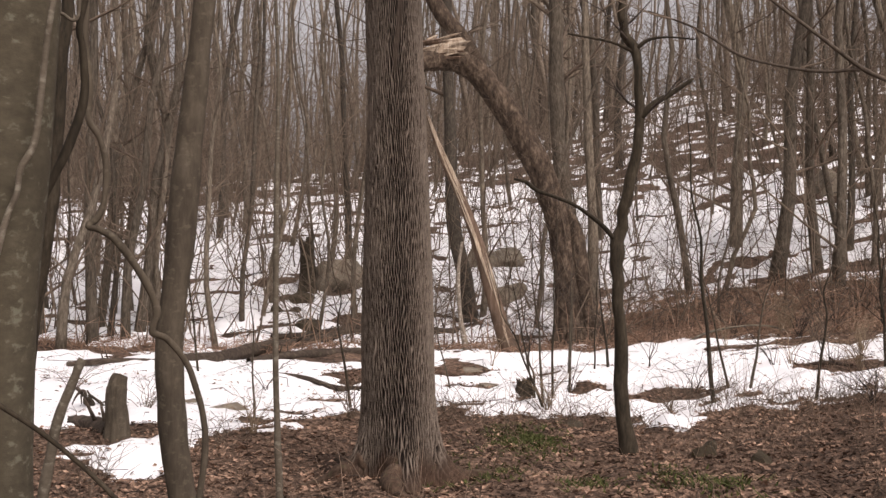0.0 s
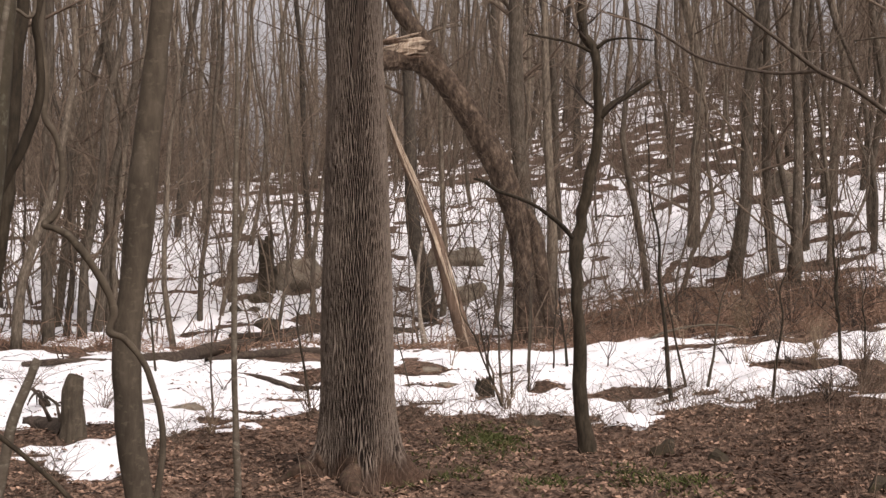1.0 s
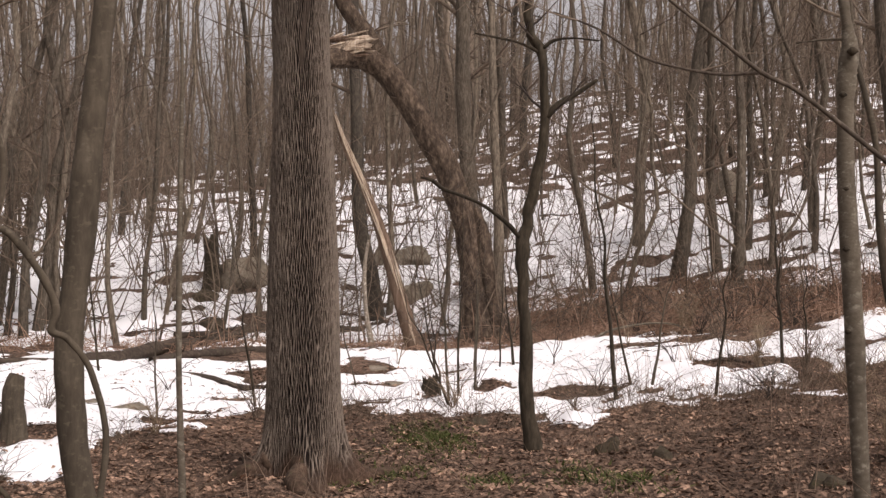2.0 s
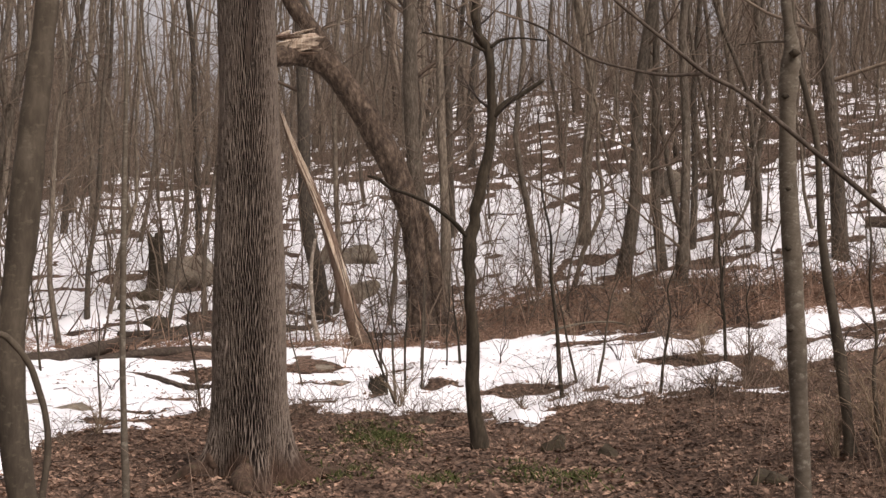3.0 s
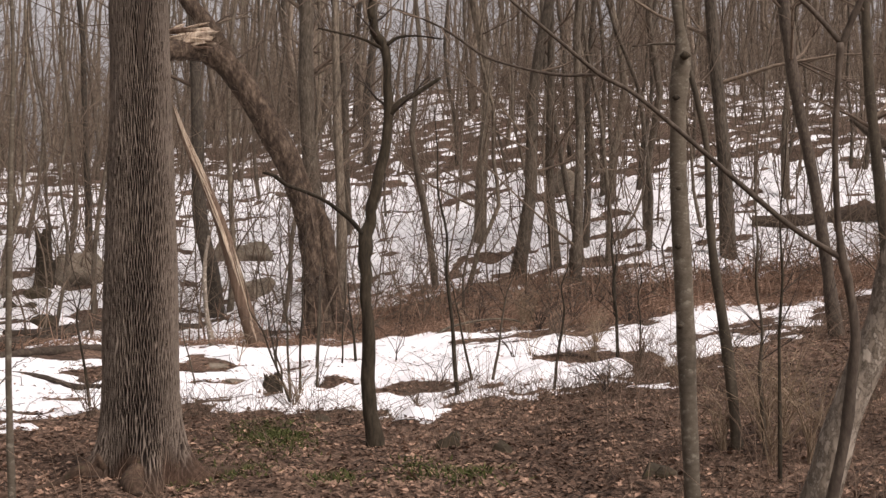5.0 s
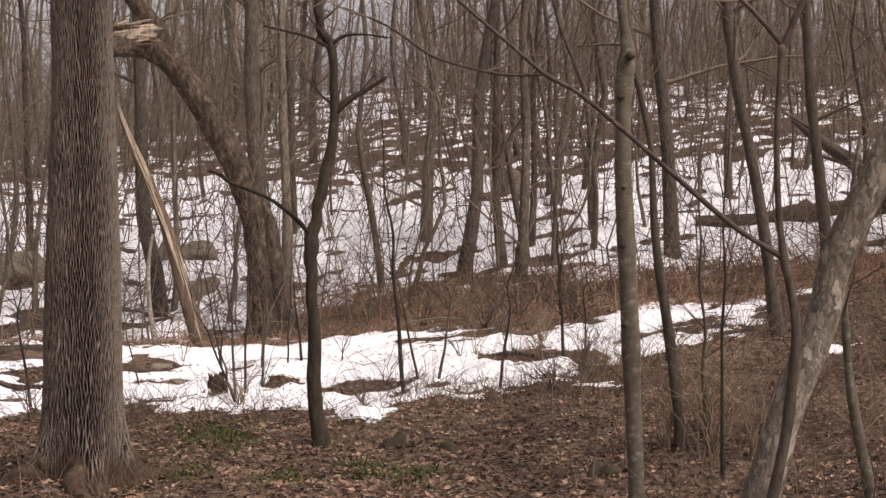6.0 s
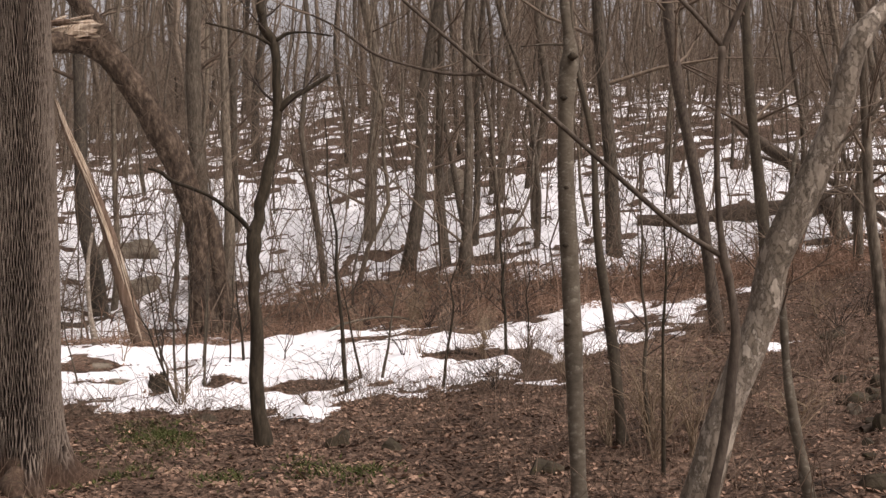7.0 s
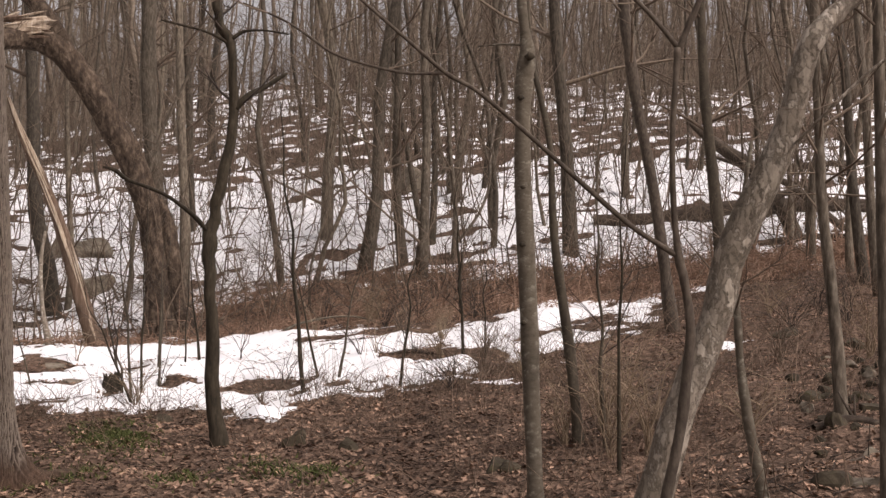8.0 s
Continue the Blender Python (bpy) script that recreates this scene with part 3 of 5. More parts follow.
near_tree("rough_tree", "rough dark-barked tree standing behind the maple", [(-3.250, 9.000, -0.600, 0.075), (-3.080, 9.000, 0.769, 0.060), (-2.950, 9.000, 1.604, 0.055), (-2.870, 9.000, 2.189, 0.052), (-2.837, 9.000, 2.691, 0.050), (-2.804, 9.000, 3.108, 0.050), (-2.779, 9.000, 3.443, 0.048), (-2.740, 9.000, 5.000, 0.040), (-2.700, 9.000, 7.500, 0.020)], DARK_BARK, 14, (), 10, 41, 0.3, TWIG, 0.6, 1.2)
near_tree("slender_tree", "slender olive-grey tree leaning slightly, smooth bark", [(-1.377, 6.864, -0.468, 0.101), (-1.465, 6.845, 0.205, 0.088), (-1.520, 6.833, 0.620, 0.084), (-1.532, 6.830, 1.096, 0.081), (-1.480, 6.842, 1.571, 0.081), (-1.444, 6.850, 2.048, 0.076), (-1.395, 6.860, 2.527, 0.070), (-1.346, 6.869, 3.006, 0.062), (-1.290, 6.880, 3.647, 0.055), (-1.259, 6.886, 4.608, 0.045), (-1.290, 6.880, 5.883, 0.032)], OLIVE_BARK, 20, (), 14, 22, 0.05, TWIG, 0.7, 1.8)
near_tree("fork_tree", "crooked dark tree with a fork and short broken arms", [(1.811, 11.964, -0.550, 0.101), (1.778, 11.969, 0.161, 0.071), (1.762, 11.971, 0.716, 0.066), (1.735, 11.975, 1.272, 0.061), (1.724, 11.977, 1.633, 0.071), (1.783, 11.968, 1.994, 0.056), (1.876, 11.954, 2.438, 0.051), (1.941, 11.943, 2.825, 0.051), (1.930, 11.945, 3.214, 0.046), (1.881, 11.953, 3.548, 0.054), (1.794, 11.966, 3.744, 0.042), (1.778, 11.969, 4.050, 0.039), (1.811, 11.964, 4.716, 0.029), (1.756, 11.972, 6.274, 0.017)], DARK_BARK, 14, [("branch", [(1.713, 11.978, 1.672, 0.028), (1.536, 11.901, 1.849, 0.024), (1.296, 11.729, 2.008, 0.019), (1.083, 11.549, 2.088, 0.017), (0.894, 11.465, 2.148, 0.019), (0.771, 11.374, 2.228, 0.019), (0.666, 11.381, 2.255, 0.010)]), ("branch", [(1.951, 11.942, 2.892, 0.039), (2.054, 11.924, 3.012, 0.037), (2.260, 11.989, 3.136, 0.028), (2.458, 11.950, 3.270, 0.017)]), ("branch", [(1.876, 11.954, 3.537, 0.022), (1.675, 11.984, 3.631, 0.014), (1.483, 12.009, 3.679, 0.014), (1.235, 12.037, 3.729, 0.008)]), ("branch", [(1.908, 11.949, 3.575, 0.025), (2.027, 11.929, 3.655, 0.017), (2.215, 11.896, 3.671, 0.011), (2.453, 11.849, 3.641, 0.008)])], 10, 23, 0.5, DARK_TWIG, 0.55, 0.8)
near_tree("grey_tree", "thin straight grey tree with lichen rings and a knotted elbow", [(3.200, 7.332, -0.302, 0.069), (3.186, 7.338, -0.004, 0.060), (3.163, 7.348, 0.466, 0.058), (3.140, 7.358, 1.009, 0.057), (3.114, 7.369, 1.553, 0.055), (3.095, 7.377, 1.916, 0.055), (3.083, 7.382, 2.279, 0.055), (3.090, 7.379, 2.641, 0.055), (3.108, 7.371, 2.840, 0.053), (3.095, 7.377, 2.968, 0.034), (3.070, 7.387, 3.186, 0.030), (3.034, 7.402, 3.732, 0.028), (2.992, 7.419, 5.006, 0.019)], LIGHT_BARK, 18, [("branch", [(3.115, 7.369, 2.902, 0.008), (2.973, 7.427, 2.910, 0.008), (2.806, 7.492, 2.896, 0.005)]), ("knot", [(3.041, 7.307, 1.970, 0.003), (3.058, 7.300, 1.970, 0.016), (3.075, 7.293, 1.967, 0.003)]), ("knot", [(3.016, 7.318, 2.551, 0.003), (3.039, 7.308, 2.551, 0.023), (3.063, 7.298, 2.548, 0.003)]), ("knot", [(3.038, 7.309, 1.597, 0.003), (3.058, 7.300, 1.597, 0.019), (3.078, 7.292, 1.594, 0.003)]), ("knot", [(3.050, 7.304, 1.089, 0.003), (3.070, 7.295, 1.089, 0.019), (3.090, 7.287, 1.086, 0.003)]), ("knot", [(3.057, 7.301, 2.818, 0.003), (3.091, 7.287, 2.818, 0.032), (3.124, 7.272, 2.814, 0.003)])], 6, 24, 0.03, TWIG, 0.92, 1.0)
near_tree("leaning_tree", "pale leaning tree with flaking bark and a bent top", [(2.710, 5.247, -0.244, 0.099), (2.882, 5.148, 0.481, 0.086), (2.978, 5.093, 0.890, 0.076), (3.096, 5.023, 1.269, 0.071), (3.152, 4.987, 1.564, 0.068), (3.299, 4.891, 1.963, 0.067), (3.378, 4.837, 2.226, 0.064), (3.410, 4.815, 2.409, 0.058), (3.449, 4.787, 2.560, 0.050), (3.554, 4.772, 2.682, 0.044), (3.671, 4.746, 2.789, 0.042), (3.856, 4.662, 2.953, 0.040), (4.070, 4.544, 3.245, 0.034)], FLAKY_BARK, 24, [("branch", [(3.230, 4.937, 1.863, 0.009), (3.347, 4.798, 2.059, 0.008), (3.457, 4.657, 2.233, 0.008), (3.571, 4.570, 2.374, 0.008), (3.645, 4.511, 2.452, 0.007), (3.806, 4.377, 2.625, 0.006)])], 5, 25, 0.06, TWIG, 0.88, 1.4)
near_tree("forked_sapling", "thin brown tree that forks, with one long bare bough", [(2.588, 4.856, -0.277, 0.033), (2.709, 4.787, 0.457, 0.028), (2.763, 4.756, 0.787, 0.025), (2.786, 4.742, 1.064, 0.024), (2.795, 4.737, 1.239, 0.021), (2.771, 4.751, 1.439, 0.019), (2.749, 4.764, 1.551, 0.019), (2.728, 4.776, 1.739, 0.014), (2.718, 4.782, 2.065, 0.013), (2.726, 4.777, 2.316, 0.013), (2.733, 4.773, 2.479, 0.015)], BROWN_BARK, 12, [("arm", [(2.733, 4.773, 2.481, 0.013), (2.647, 4.821, 2.606, 0.010), (2.570, 4.863, 2.696, 0.010), (2.446, 4.926, 2.837, 0.008), (2.238, 5.024, 3.081, 0.005)]), ("arm", [(2.735, 4.772, 2.466, 0.015), (2.780, 4.745, 2.590, 0.014), (2.811, 4.727, 2.689, 0.013), (2.853, 4.702, 2.887, 0.011), (2.913, 4.665, 3.430, 0.008)]), ("bough", [(2.749, 4.764, 1.549, 0.014), (2.546, 4.819, 1.682, 0.012), (2.323, 4.875, 1.871, 0.012), (2.097, 4.922, 2.070, 0.011), (1.871, 4.959, 2.255, 0.010), (1.731, 5.009, 2.340, 0.010), (1.551, 5.016, 2.477, 0.008), (1.350, 5.022, 2.633, 0.008), (1.162, 5.068, 2.807, 0.006)]), ("branch", [(1.720, 5.013, 2.340, 0.008), (1.568, 5.063, 2.338, 0.007), (1.403, 5.111, 2.371, 0.006), (1.260, 5.148, 2.417, 0.006), (1.141, 5.176, 2.499, 0.006), (1.045, 5.196, 2.557, 0.005), (0.879, 5.227, 2.623, 0.003)])], 0, 26, 0.08, TWIG, 0.6, 1.0)
near_tree("stem_tree", "thin curved brown tree among leaf litter", [(4.405, 9.200, -0.215, 0.057), (4.376, 9.214, 0.087, 0.050), (4.346, 9.228, 0.397, 0.045), (4.294, 9.252, 0.854, 0.043), (4.226, 9.283, 1.312, 0.040), (4.175, 9.307, 1.772, 0.033), (4.142, 9.321, 2.416, 0.026), (4.065, 9.355, 2.832, 0.024), (3.997, 9.384, 3.134, 0.021), (3.956, 9.402, 3.621, 0.019), (3.908, 9.422, 4.548, 0.014)], OLIVE_BARK, 12, (), 7, 27, 0.08, TWIG, 0.55, 0.9)
near_tree("mottled_sapling", "thin sapling with white-mottled bark", [(4.270, 6.287, -0.113, 0.047), (4.237, 6.309, 0.082, 0.041), (4.190, 6.340, 0.359, 0.035), (4.146, 6.370, 0.631, 0.030), (4.115, 6.389, 0.904, 0.025), (4.098, 6.400, 1.177, 0.023), (4.082, 6.411, 1.451, 0.018), (4.112, 6.392, 1.795, 0.014), (4.157, 6.362, 2.240, 0.011)], LIGHT_BARK, 12, (), 6, 28, 0.08, TWIG, 0.6, 0.7)
near_tree("brown_tree", "young brown tree with peeling reddish bark", [(6.299, 8.276, 0.080, 0.066), (6.272, 8.296, 0.630, 0.053), (6.233, 8.326, 1.088, 0.050), (6.193, 8.355, 1.547, 0.047), (6.153, 8.385, 2.008, 0.043), (6.121, 8.408, 2.700, 0.039), (6.084, 8.435, 3.624, 0.036), (6.029, 8.474, 5.474, 0.025)], WOOD_BARK, 14, (), 10, 29, 0.08, TWIG, 0.5, 1.2)
near_tree("slope_tree", "slim dark tree leaning over the foot of the bank", [(8.442, 14.756, 0.337, 0.108), (8.354, 14.806, 1.098, 0.081), (8.253, 14.862, 1.873, 0.081), (8.137, 14.926, 2.650, 0.081), (7.994, 15.003, 3.429, 0.081), (7.884, 15.062, 4.209, 0.081), (7.793, 15.108, 4.990, 0.074), (7.644, 15.184, 7.333, 0.060), (7.577, 15.218, 10.453, 0.027)], BROWN_BARK, 12, (), 10, 30, 0.06, TWIG, 0.55, 1.5)
near_tree("pole_tree", "slim straight tree with green lichen streaks", [(10.631, 16.941, 0.710, 0.128), (10.542, 16.996, 1.658, 0.111), (10.475, 17.038, 2.382, 0.102), (10.382, 17.094, 3.288, 0.093), (10.305, 17.141, 4.196, 0.084), (10.245, 17.177, 5.559, 0.070), (10.140, 17.239, 8.285, 0.046)], OLIVE_BARK, 12, (), 10, 31, 0.06, TWIG, 0.5, 1.3)
near_tree("dark_tree", "slim reddish-brown tree on the leafy slope", [(4.553, 5.578, -0.005, 0.046), (4.549, 5.581, 0.218, 0.040), (4.531, 5.595, 1.096, 0.037), (4.508, 5.614, 2.039, 0.033), (4.481, 5.636, 2.984, 0.030), (4.444, 5.665, 3.931, 0.023)], WOOD_BARK, 14, (), 9, 32, 0.06, TWIG, 0.6, 1.3)
near_tree("lichen_sapling", "very thin straight sapling with lichen at its foot", [(-1.369, 10.209, -0.583, 0.036), (-1.393, 10.205, 0.089, 0.029), (-1.407, 10.203, 0.657, 0.026), (-1.402, 10.204, 1.321, 0.024), (-1.393, 10.205, 2.268, 0.019), (-1.384, 10.207, 2.979, 0.017), (-1.398, 10.205, 3.547, 0.014), (-1.439, 10.199, 4.398, 0.012)], LIGHT_BARK, 9, (), 8, 33, 0.15, TWIG, 0.45, 0.6)
near_tree("wood_tree", "straight forest tree behind the broken one", [(0.559, 24.994, 0.022, 0.208), (0.464, 24.996, 0.915, 0.157), (0.221, 24.999, 2.076, 0.143), (0.151, 25.000, 3.817, 0.133), (0.093, 25.000, 5.558, 0.124), (0.070, 25.000, 6.718, 0.119), (0.046, 25.000, 10.200, 0.105), (0.070, 25.000, 17.164, 0.057)], WOOD_BARK, 14, (), 12, 34, 0.05, TWIG, 0.45, 2.0)
near_tree("wood_tree", "straight forest tree behind the broken one", [(2.754, 25.351, 0.306, 0.218), (2.603, 25.367, 2.083, 0.170), (2.404, 25.386, 3.851, 0.166), (2.369, 25.390, 5.030, 0.161), (2.358, 25.391, 6.798, 0.151), (2.311, 25.395, 10.336, 0.133), (2.369, 25.390, 17.407, 0.066)], WOOD_BARK, 14, (), 12, 35, 0.05, TWIG, 0.45, 2.0)
near_tree("wood_tree", "slim forest tree behind the broken one", [(2.978, 24.318, 0.108, 0.170), (3.003, 24.315, 1.498, 0.114), (2.969, 24.319, 2.627, 0.097), (2.891, 24.329, 4.322, 0.080), (2.836, 24.335, 6.582, 0.068), (2.780, 24.342, 9.974, 0.045)], WOOD_BARK, 12, (), 10, 36, 0.05, TWIG, 0.4, 1.6)


# ---- vines and dead sticks ----
def lone_stem(name, label, category, line, material, sides=9, wobble=0.12, seed=1):
    s, foot = local(line)
    m = Mesh()
    stem(m, s, sides, 6, wobble, seed)
    ob = put(name, m, material)
    ob.matrix_basis = Matrix.Translation(foot)
    return tagged(ob, label, category)


lone_stem("hanging_vine", "thick dark vine hanging beside the maple", "vine", [(-1.301, 3.993, 1.769, 0.005), (-1.280, 4.000, 1.834, 0.013), (-1.234, 4.015, 1.947, 0.015), (-1.189, 4.028, 2.097, 0.015), (-1.189, 4.028, 2.238, 0.013), (-1.203, 4.024, 2.330, 0.012), (-1.186, 4.029, 2.425, 0.012), (-1.160, 4.037, 2.595, 0.011), (-1.186, 4.029, 2.893, 0.010)], DARK_BARK)
lone_stem("looped_vine", "thin pale vine looped beside the maple", "vine", [(-1.274, 3.792, 2.447, 0.006), (-1.249, 3.800, 2.382, 0.006), (-1.223, 3.808, 2.348, 0.006), (-1.191, 3.818, 2.336, 0.006), (-1.165, 3.826, 2.319, 0.006), (-1.149, 3.831, 2.335, 0.006), (-1.144, 3.833, 2.394, 0.006), (-1.136, 3.835, 2.492, 0.006)], LIGHT_BARK)
lone_stem("grapevine", "crooked brown grapevine winding up past the slender tree", "vine", [(-1.321, 6.161, -0.450, 0.018), (-1.239, 6.177, 0.312, 0.016), (-1.211, 6.182, 0.570, 0.016), (-1.217, 6.181, 0.742, 0.016), (-1.258, 6.173, 0.915, 0.017), (-1.313, 6.162, 1.045, 0.017), (-1.395, 6.144, 1.147, 0.017), (-1.462, 6.128, 1.182, 0.019), (-1.441, 6.133, 1.275, 0.020), (-1.468, 6.127, 1.375, 0.020), (-1.543, 6.108, 1.518, 0.019), (-1.635, 6.084, 1.645, 0.019), (-1.706, 6.065, 1.693, 0.017), (-1.761, 6.049, 1.715, 0.019), (-1.722, 6.060, 1.755, 0.019), (-1.690, 6.069, 1.842, 0.016), (-1.680, 6.072, 1.997, 0.016), (-1.711, 6.063, 2.152, 0.016), (-1.761, 6.049, 2.249, 0.017), (-1.753, 6.051, 2.417, 0.017), (-1.779, 6.044, 2.669, 0.017), (-1.753, 6.051, 3.007, 0.016), (-1.714, 6.062, 3.685, 0.014)], OLIVE_BARK)
lone_stem("leaning_stub", "broken dead pole leaning over the snow", "dead pole", [(-2.443, 6.987, -0.420, 0.036), (-2.314, 7.029, 0.200, 0.031), (-2.240, 7.053, 0.555, 0.029), (-2.165, 7.076, 0.782, 0.026), (-2.096, 7.097, 0.958, 0.024)], LIGHT_BARK, 12, 0.35, 4)
lone_stem("low_stick", "long dark bare stick slanting to the ground", "stick", [(-1.354, 3.336, 1.269, 0.007), (-1.231, 3.383, 1.165, 0.007), (-1.126, 3.420, 1.081, 0.007), (-1.016, 3.454, 0.976, 0.007), (-0.919, 3.481, 0.866, 0.008), (-0.851, 3.498, 0.757, 0.008)], DARK_BARK)


for line, words in (([(15.594, 21.887, 1.579, 0.187), (15.094, 22.387, 2.779, 0.163), (14.776, 22.598, 3.265, 0.150), (14.170, 22.983, 3.780, 0.125), (13.599, 23.325, 4.312, 0.056)], "dead limb hanging down to the snowy slope"), ([(13.541, 21.017, 1.205, 0.107), (13.696, 20.915, 1.735, 0.093), (13.827, 20.828, 2.186, 0.087), (14.066, 20.667, 2.580, 0.075), (14.418, 20.424, 2.758, 0.041)], "curved dead branch standing out of the snow"), ([(17.096, 22.186, 1.843, 0.090), (16.808, 22.394, 2.141, 0.078), (16.030, 22.958, 2.948, 0.071), (15.323, 23.435, 3.326, 0.058), (14.539, 23.930, 3.646, 0.039)], "broken bough leaning against the hillside trees")):
    lone_stem("dead_limb", words, "dead branch", line, BROWN_BARK, 8, 0.3, 7)

lone_stem("fallen_branch", "pale fallen branch arching over the edge of the brush", "dead branch", [(3.896, 20.000, -0.020, 0.022), (4.282, 20.000, 0.200, 0.021), (4.671, 20.000, 0.300, 0.019), (5.112, 20.000, 0.345, 0.017), (5.508, 20.000, 0.305, 0.014), (5.857, 20.000, 0.150, 0.008)], LIGHT_BARK, 8, 0.4, 8)
lone_stem("bleached_branch", "crooked bleached branch standing out of the bank", "dead branch", [(8.640, 25.580, 0.800, 0.045), (9.042, 25.441, 1.552, 0.036), (9.439, 25.296, 2.111, 0.034), (9.718, 25.190, 2.789, 0.030), (9.769, 25.171, 3.651, 0.025), (9.877, 25.128, 4.327, 0.012)], PALE_BARK, 8, 0.4, 9)


# ---- the broken tree ----
def splinters(mesh, rng, centre, heading, count, length, width):
    """Torn fibres: thin angular slivers, pointed at both ends."""
    h = np.array(heading, float) / np.linalg.norm(heading)
    for k in range(count):
        p = np.array(centre) + rng.normal(0, 1, 3) * np.array([0.13, 0.05, 0.075])
        d = h + rng.normal(0, 0.13, 3)
        ln = length * rng.uniform(0.4, 1.0)
        w = width * rng.uniform(0.4, 1.0)
        mesh.tube([p - d * ln * 0.5, p - d * ln * 0.25, p + d * ln * 0.2, p + d * ln * 0.5], [w * 0.3, w, w * 0.8, w * 0.08], 4)


spine, foot = local([(2.410, 22.579, -0.271, 0.414), (2.392, 22.580, -0.067, 0.352), (2.355, 22.584, 0.400, 0.277), (2.330, 22.590, 1.000, 0.238), (2.245, 22.597, 1.550, 0.231), (2.165, 22.600, 2.076, 0.236), (1.835, 22.619, 3.000, 0.239), (1.560, 22.640, 3.530, 0.236), (1.265, 22.655, 4.050, 0.231), (0.915, 22.672, 4.560, 0.224), (0.630, 22.640, 4.890, 0.220), (0.290, 22.500, 5.070, 0.216), (-0.040, 22.300, 5.080, 0.211), (-0.330, 22.050, 5.000, 0.189), (-0.698, 21.789, 4.860, 0.118)])
broken = holder("broken_tree", foot, "storm-broken tree, its trunk snapped and bowed over in an arch", "broken tree")
m = Mesh()
rough_stem(m, spine, 44, 14, 0.075, 51)
for k in range(7):
    a = k * 0.9
    m.tube([spine[0, :3] + np.array([0.55 * math.cos(a), 0.55 * math.sin(a), -0.02]), spine[0, :3] + np.array([0.33 * math.cos(a), 0.33 * math.sin(a), 0.18]), spine[1, :3] + np.array([0.2 * math.cos(a), 0.2 * math.sin(a), 0.35])], [0.05, 0.09, 0.05], 7)
put("trunk", m, SHAGGY, broken)
m = Mesh()
w = np.array([(2.300, 22.500, 2.330, 0.060), (2.420, 22.480, 2.000, 0.120), (2.510, 22.470, 1.550, 0.140), (2.590, 22.460, 1.000, 0.135), (2.690, 22.440, 0.500, 0.140), (2.800, 22.420, 0.080, 0.190), (2.860, 22.410, -0.250, 0.260)])
w[:, :3] -= np.array(foot)
rough_stem(m, w, 30, 12, 0.07, 55)
put("second_stem", m, SHAGGY, broken)
m = Mesh()
w = np.array([(0.762, 22.787, 4.837, 0.159), (0.381, 22.797, 5.505, 0.153), (0.011, 22.800, 5.950, 0.143), (-0.233, 22.799, 6.374, 0.132), (-0.466, 22.795, 6.902, 0.116), (-0.730, 22.788, 7.852, 0.085)])
w[:, :3] -= np.array(foot)
rough_stem(m, w, 30, 10, 0.06, 52)
put("limb", m, SHAGGY, broken)
m = Mesh()
splinters(m, rng, spine[12, :3] + np.array([0.12, -0.24, 0.15]), (-1, 0, -0.10), 7, 0.5, 0.03)
splinters(m, rng, spine[12, :3] + np.array([0.02, -0.2, 0.30]), (1, 0, 0.35), 9, 0.45, 0.035)
k, around = 9, 16
c0, c1 = spine[12, :3] + np.array([0.42, -0.17, 0.24]), spine[12, :3] + np.array([-0.32, -0.17, 0.05])
A = np.arange(around) * 2 * math.pi / around
ring = []
for i in range(k):
    f = i / (k - 1)
    c = c0 + (c1 - c0) * f
    r = (0.05 + 0.11 * math.sin(math.pi * min(1.0, f * 0.8 + 0.12)) ** 0.7) * (0.72 + 0.55 * value_noise(A * 2.2 + 3, A * 0 + f * 3.5, 88))
    ring.append(np.column_stack([c[0] + 0.16 * (value_noise(A * 2.2, A * 0 + f, 89) - 0.5), c[1] + 0.6 * r * np.cos(A), c[2] + r * np.sin(A)]))
m.loft(np.array(ring))
put("torn_wood", m, BARE_WOOD, broken, "fresh pale splintered wood at the break", False)
m = Mesh()
splinters(m, rng, spine[12, :3] + np.array([0.0, -0.14, 0.16]), (-1, 0, -0.10), 34, 0.55, 0.05)
put("torn_bark", m, TORN_WOOD, broken, "torn reddish inner bark below the break", False)
m = Mesh()
line, _ = local([(1.236, 21.866, -0.360, 0.167), (1.137, 21.870, -0.055, 0.145), (1.026, 21.876, 0.290, 0.130), (0.833, 21.884, 1.001, 0.116), (0.589, 21.892, 1.813, 0.101), (0.285, 21.898, 2.627, 0.082), (0.061, 21.900, 3.084, 0.068), (-0.122, 21.900, 3.542, 0.053), (-0.274, 21.898, 3.999, 0.019)])
line[:, :3] += np.array(_) - np.array(foot)
q = rough_stem(m, line, 20, 10, 0.12, 53)
put("split_slab", m, TORN_WOOD, broken, "long slab of bare wood split off the trunk")
m = Mesh()
q[:, 0] += 0.25 * q[:, 3]
q[:, 1] -= 0.9 * q[:, 3]
for k in range(17):
    m = Mesh()
    i = int(rng.uniform(0.02, 0.85) * len(q))
    j = min(i + int(rng.uniform(8, 22)), len(q) - 1)
    off = np.array([rng.uniform(-0.5, 0.6) * q[i, 3], 0, 0])
    m.tube([q[i, :3] + off, (q[i, :3] + q[j, :3]) / 2 + off + np.array([0, -0.01, 0]), q[j, :3] + off], [0.006, rng.uniform(0.010, 0.026), 0.004], 5)
    put("pale_strip", m, BARE_WOOD, broken, "pale bare inner wood", False)
m = Mesh()
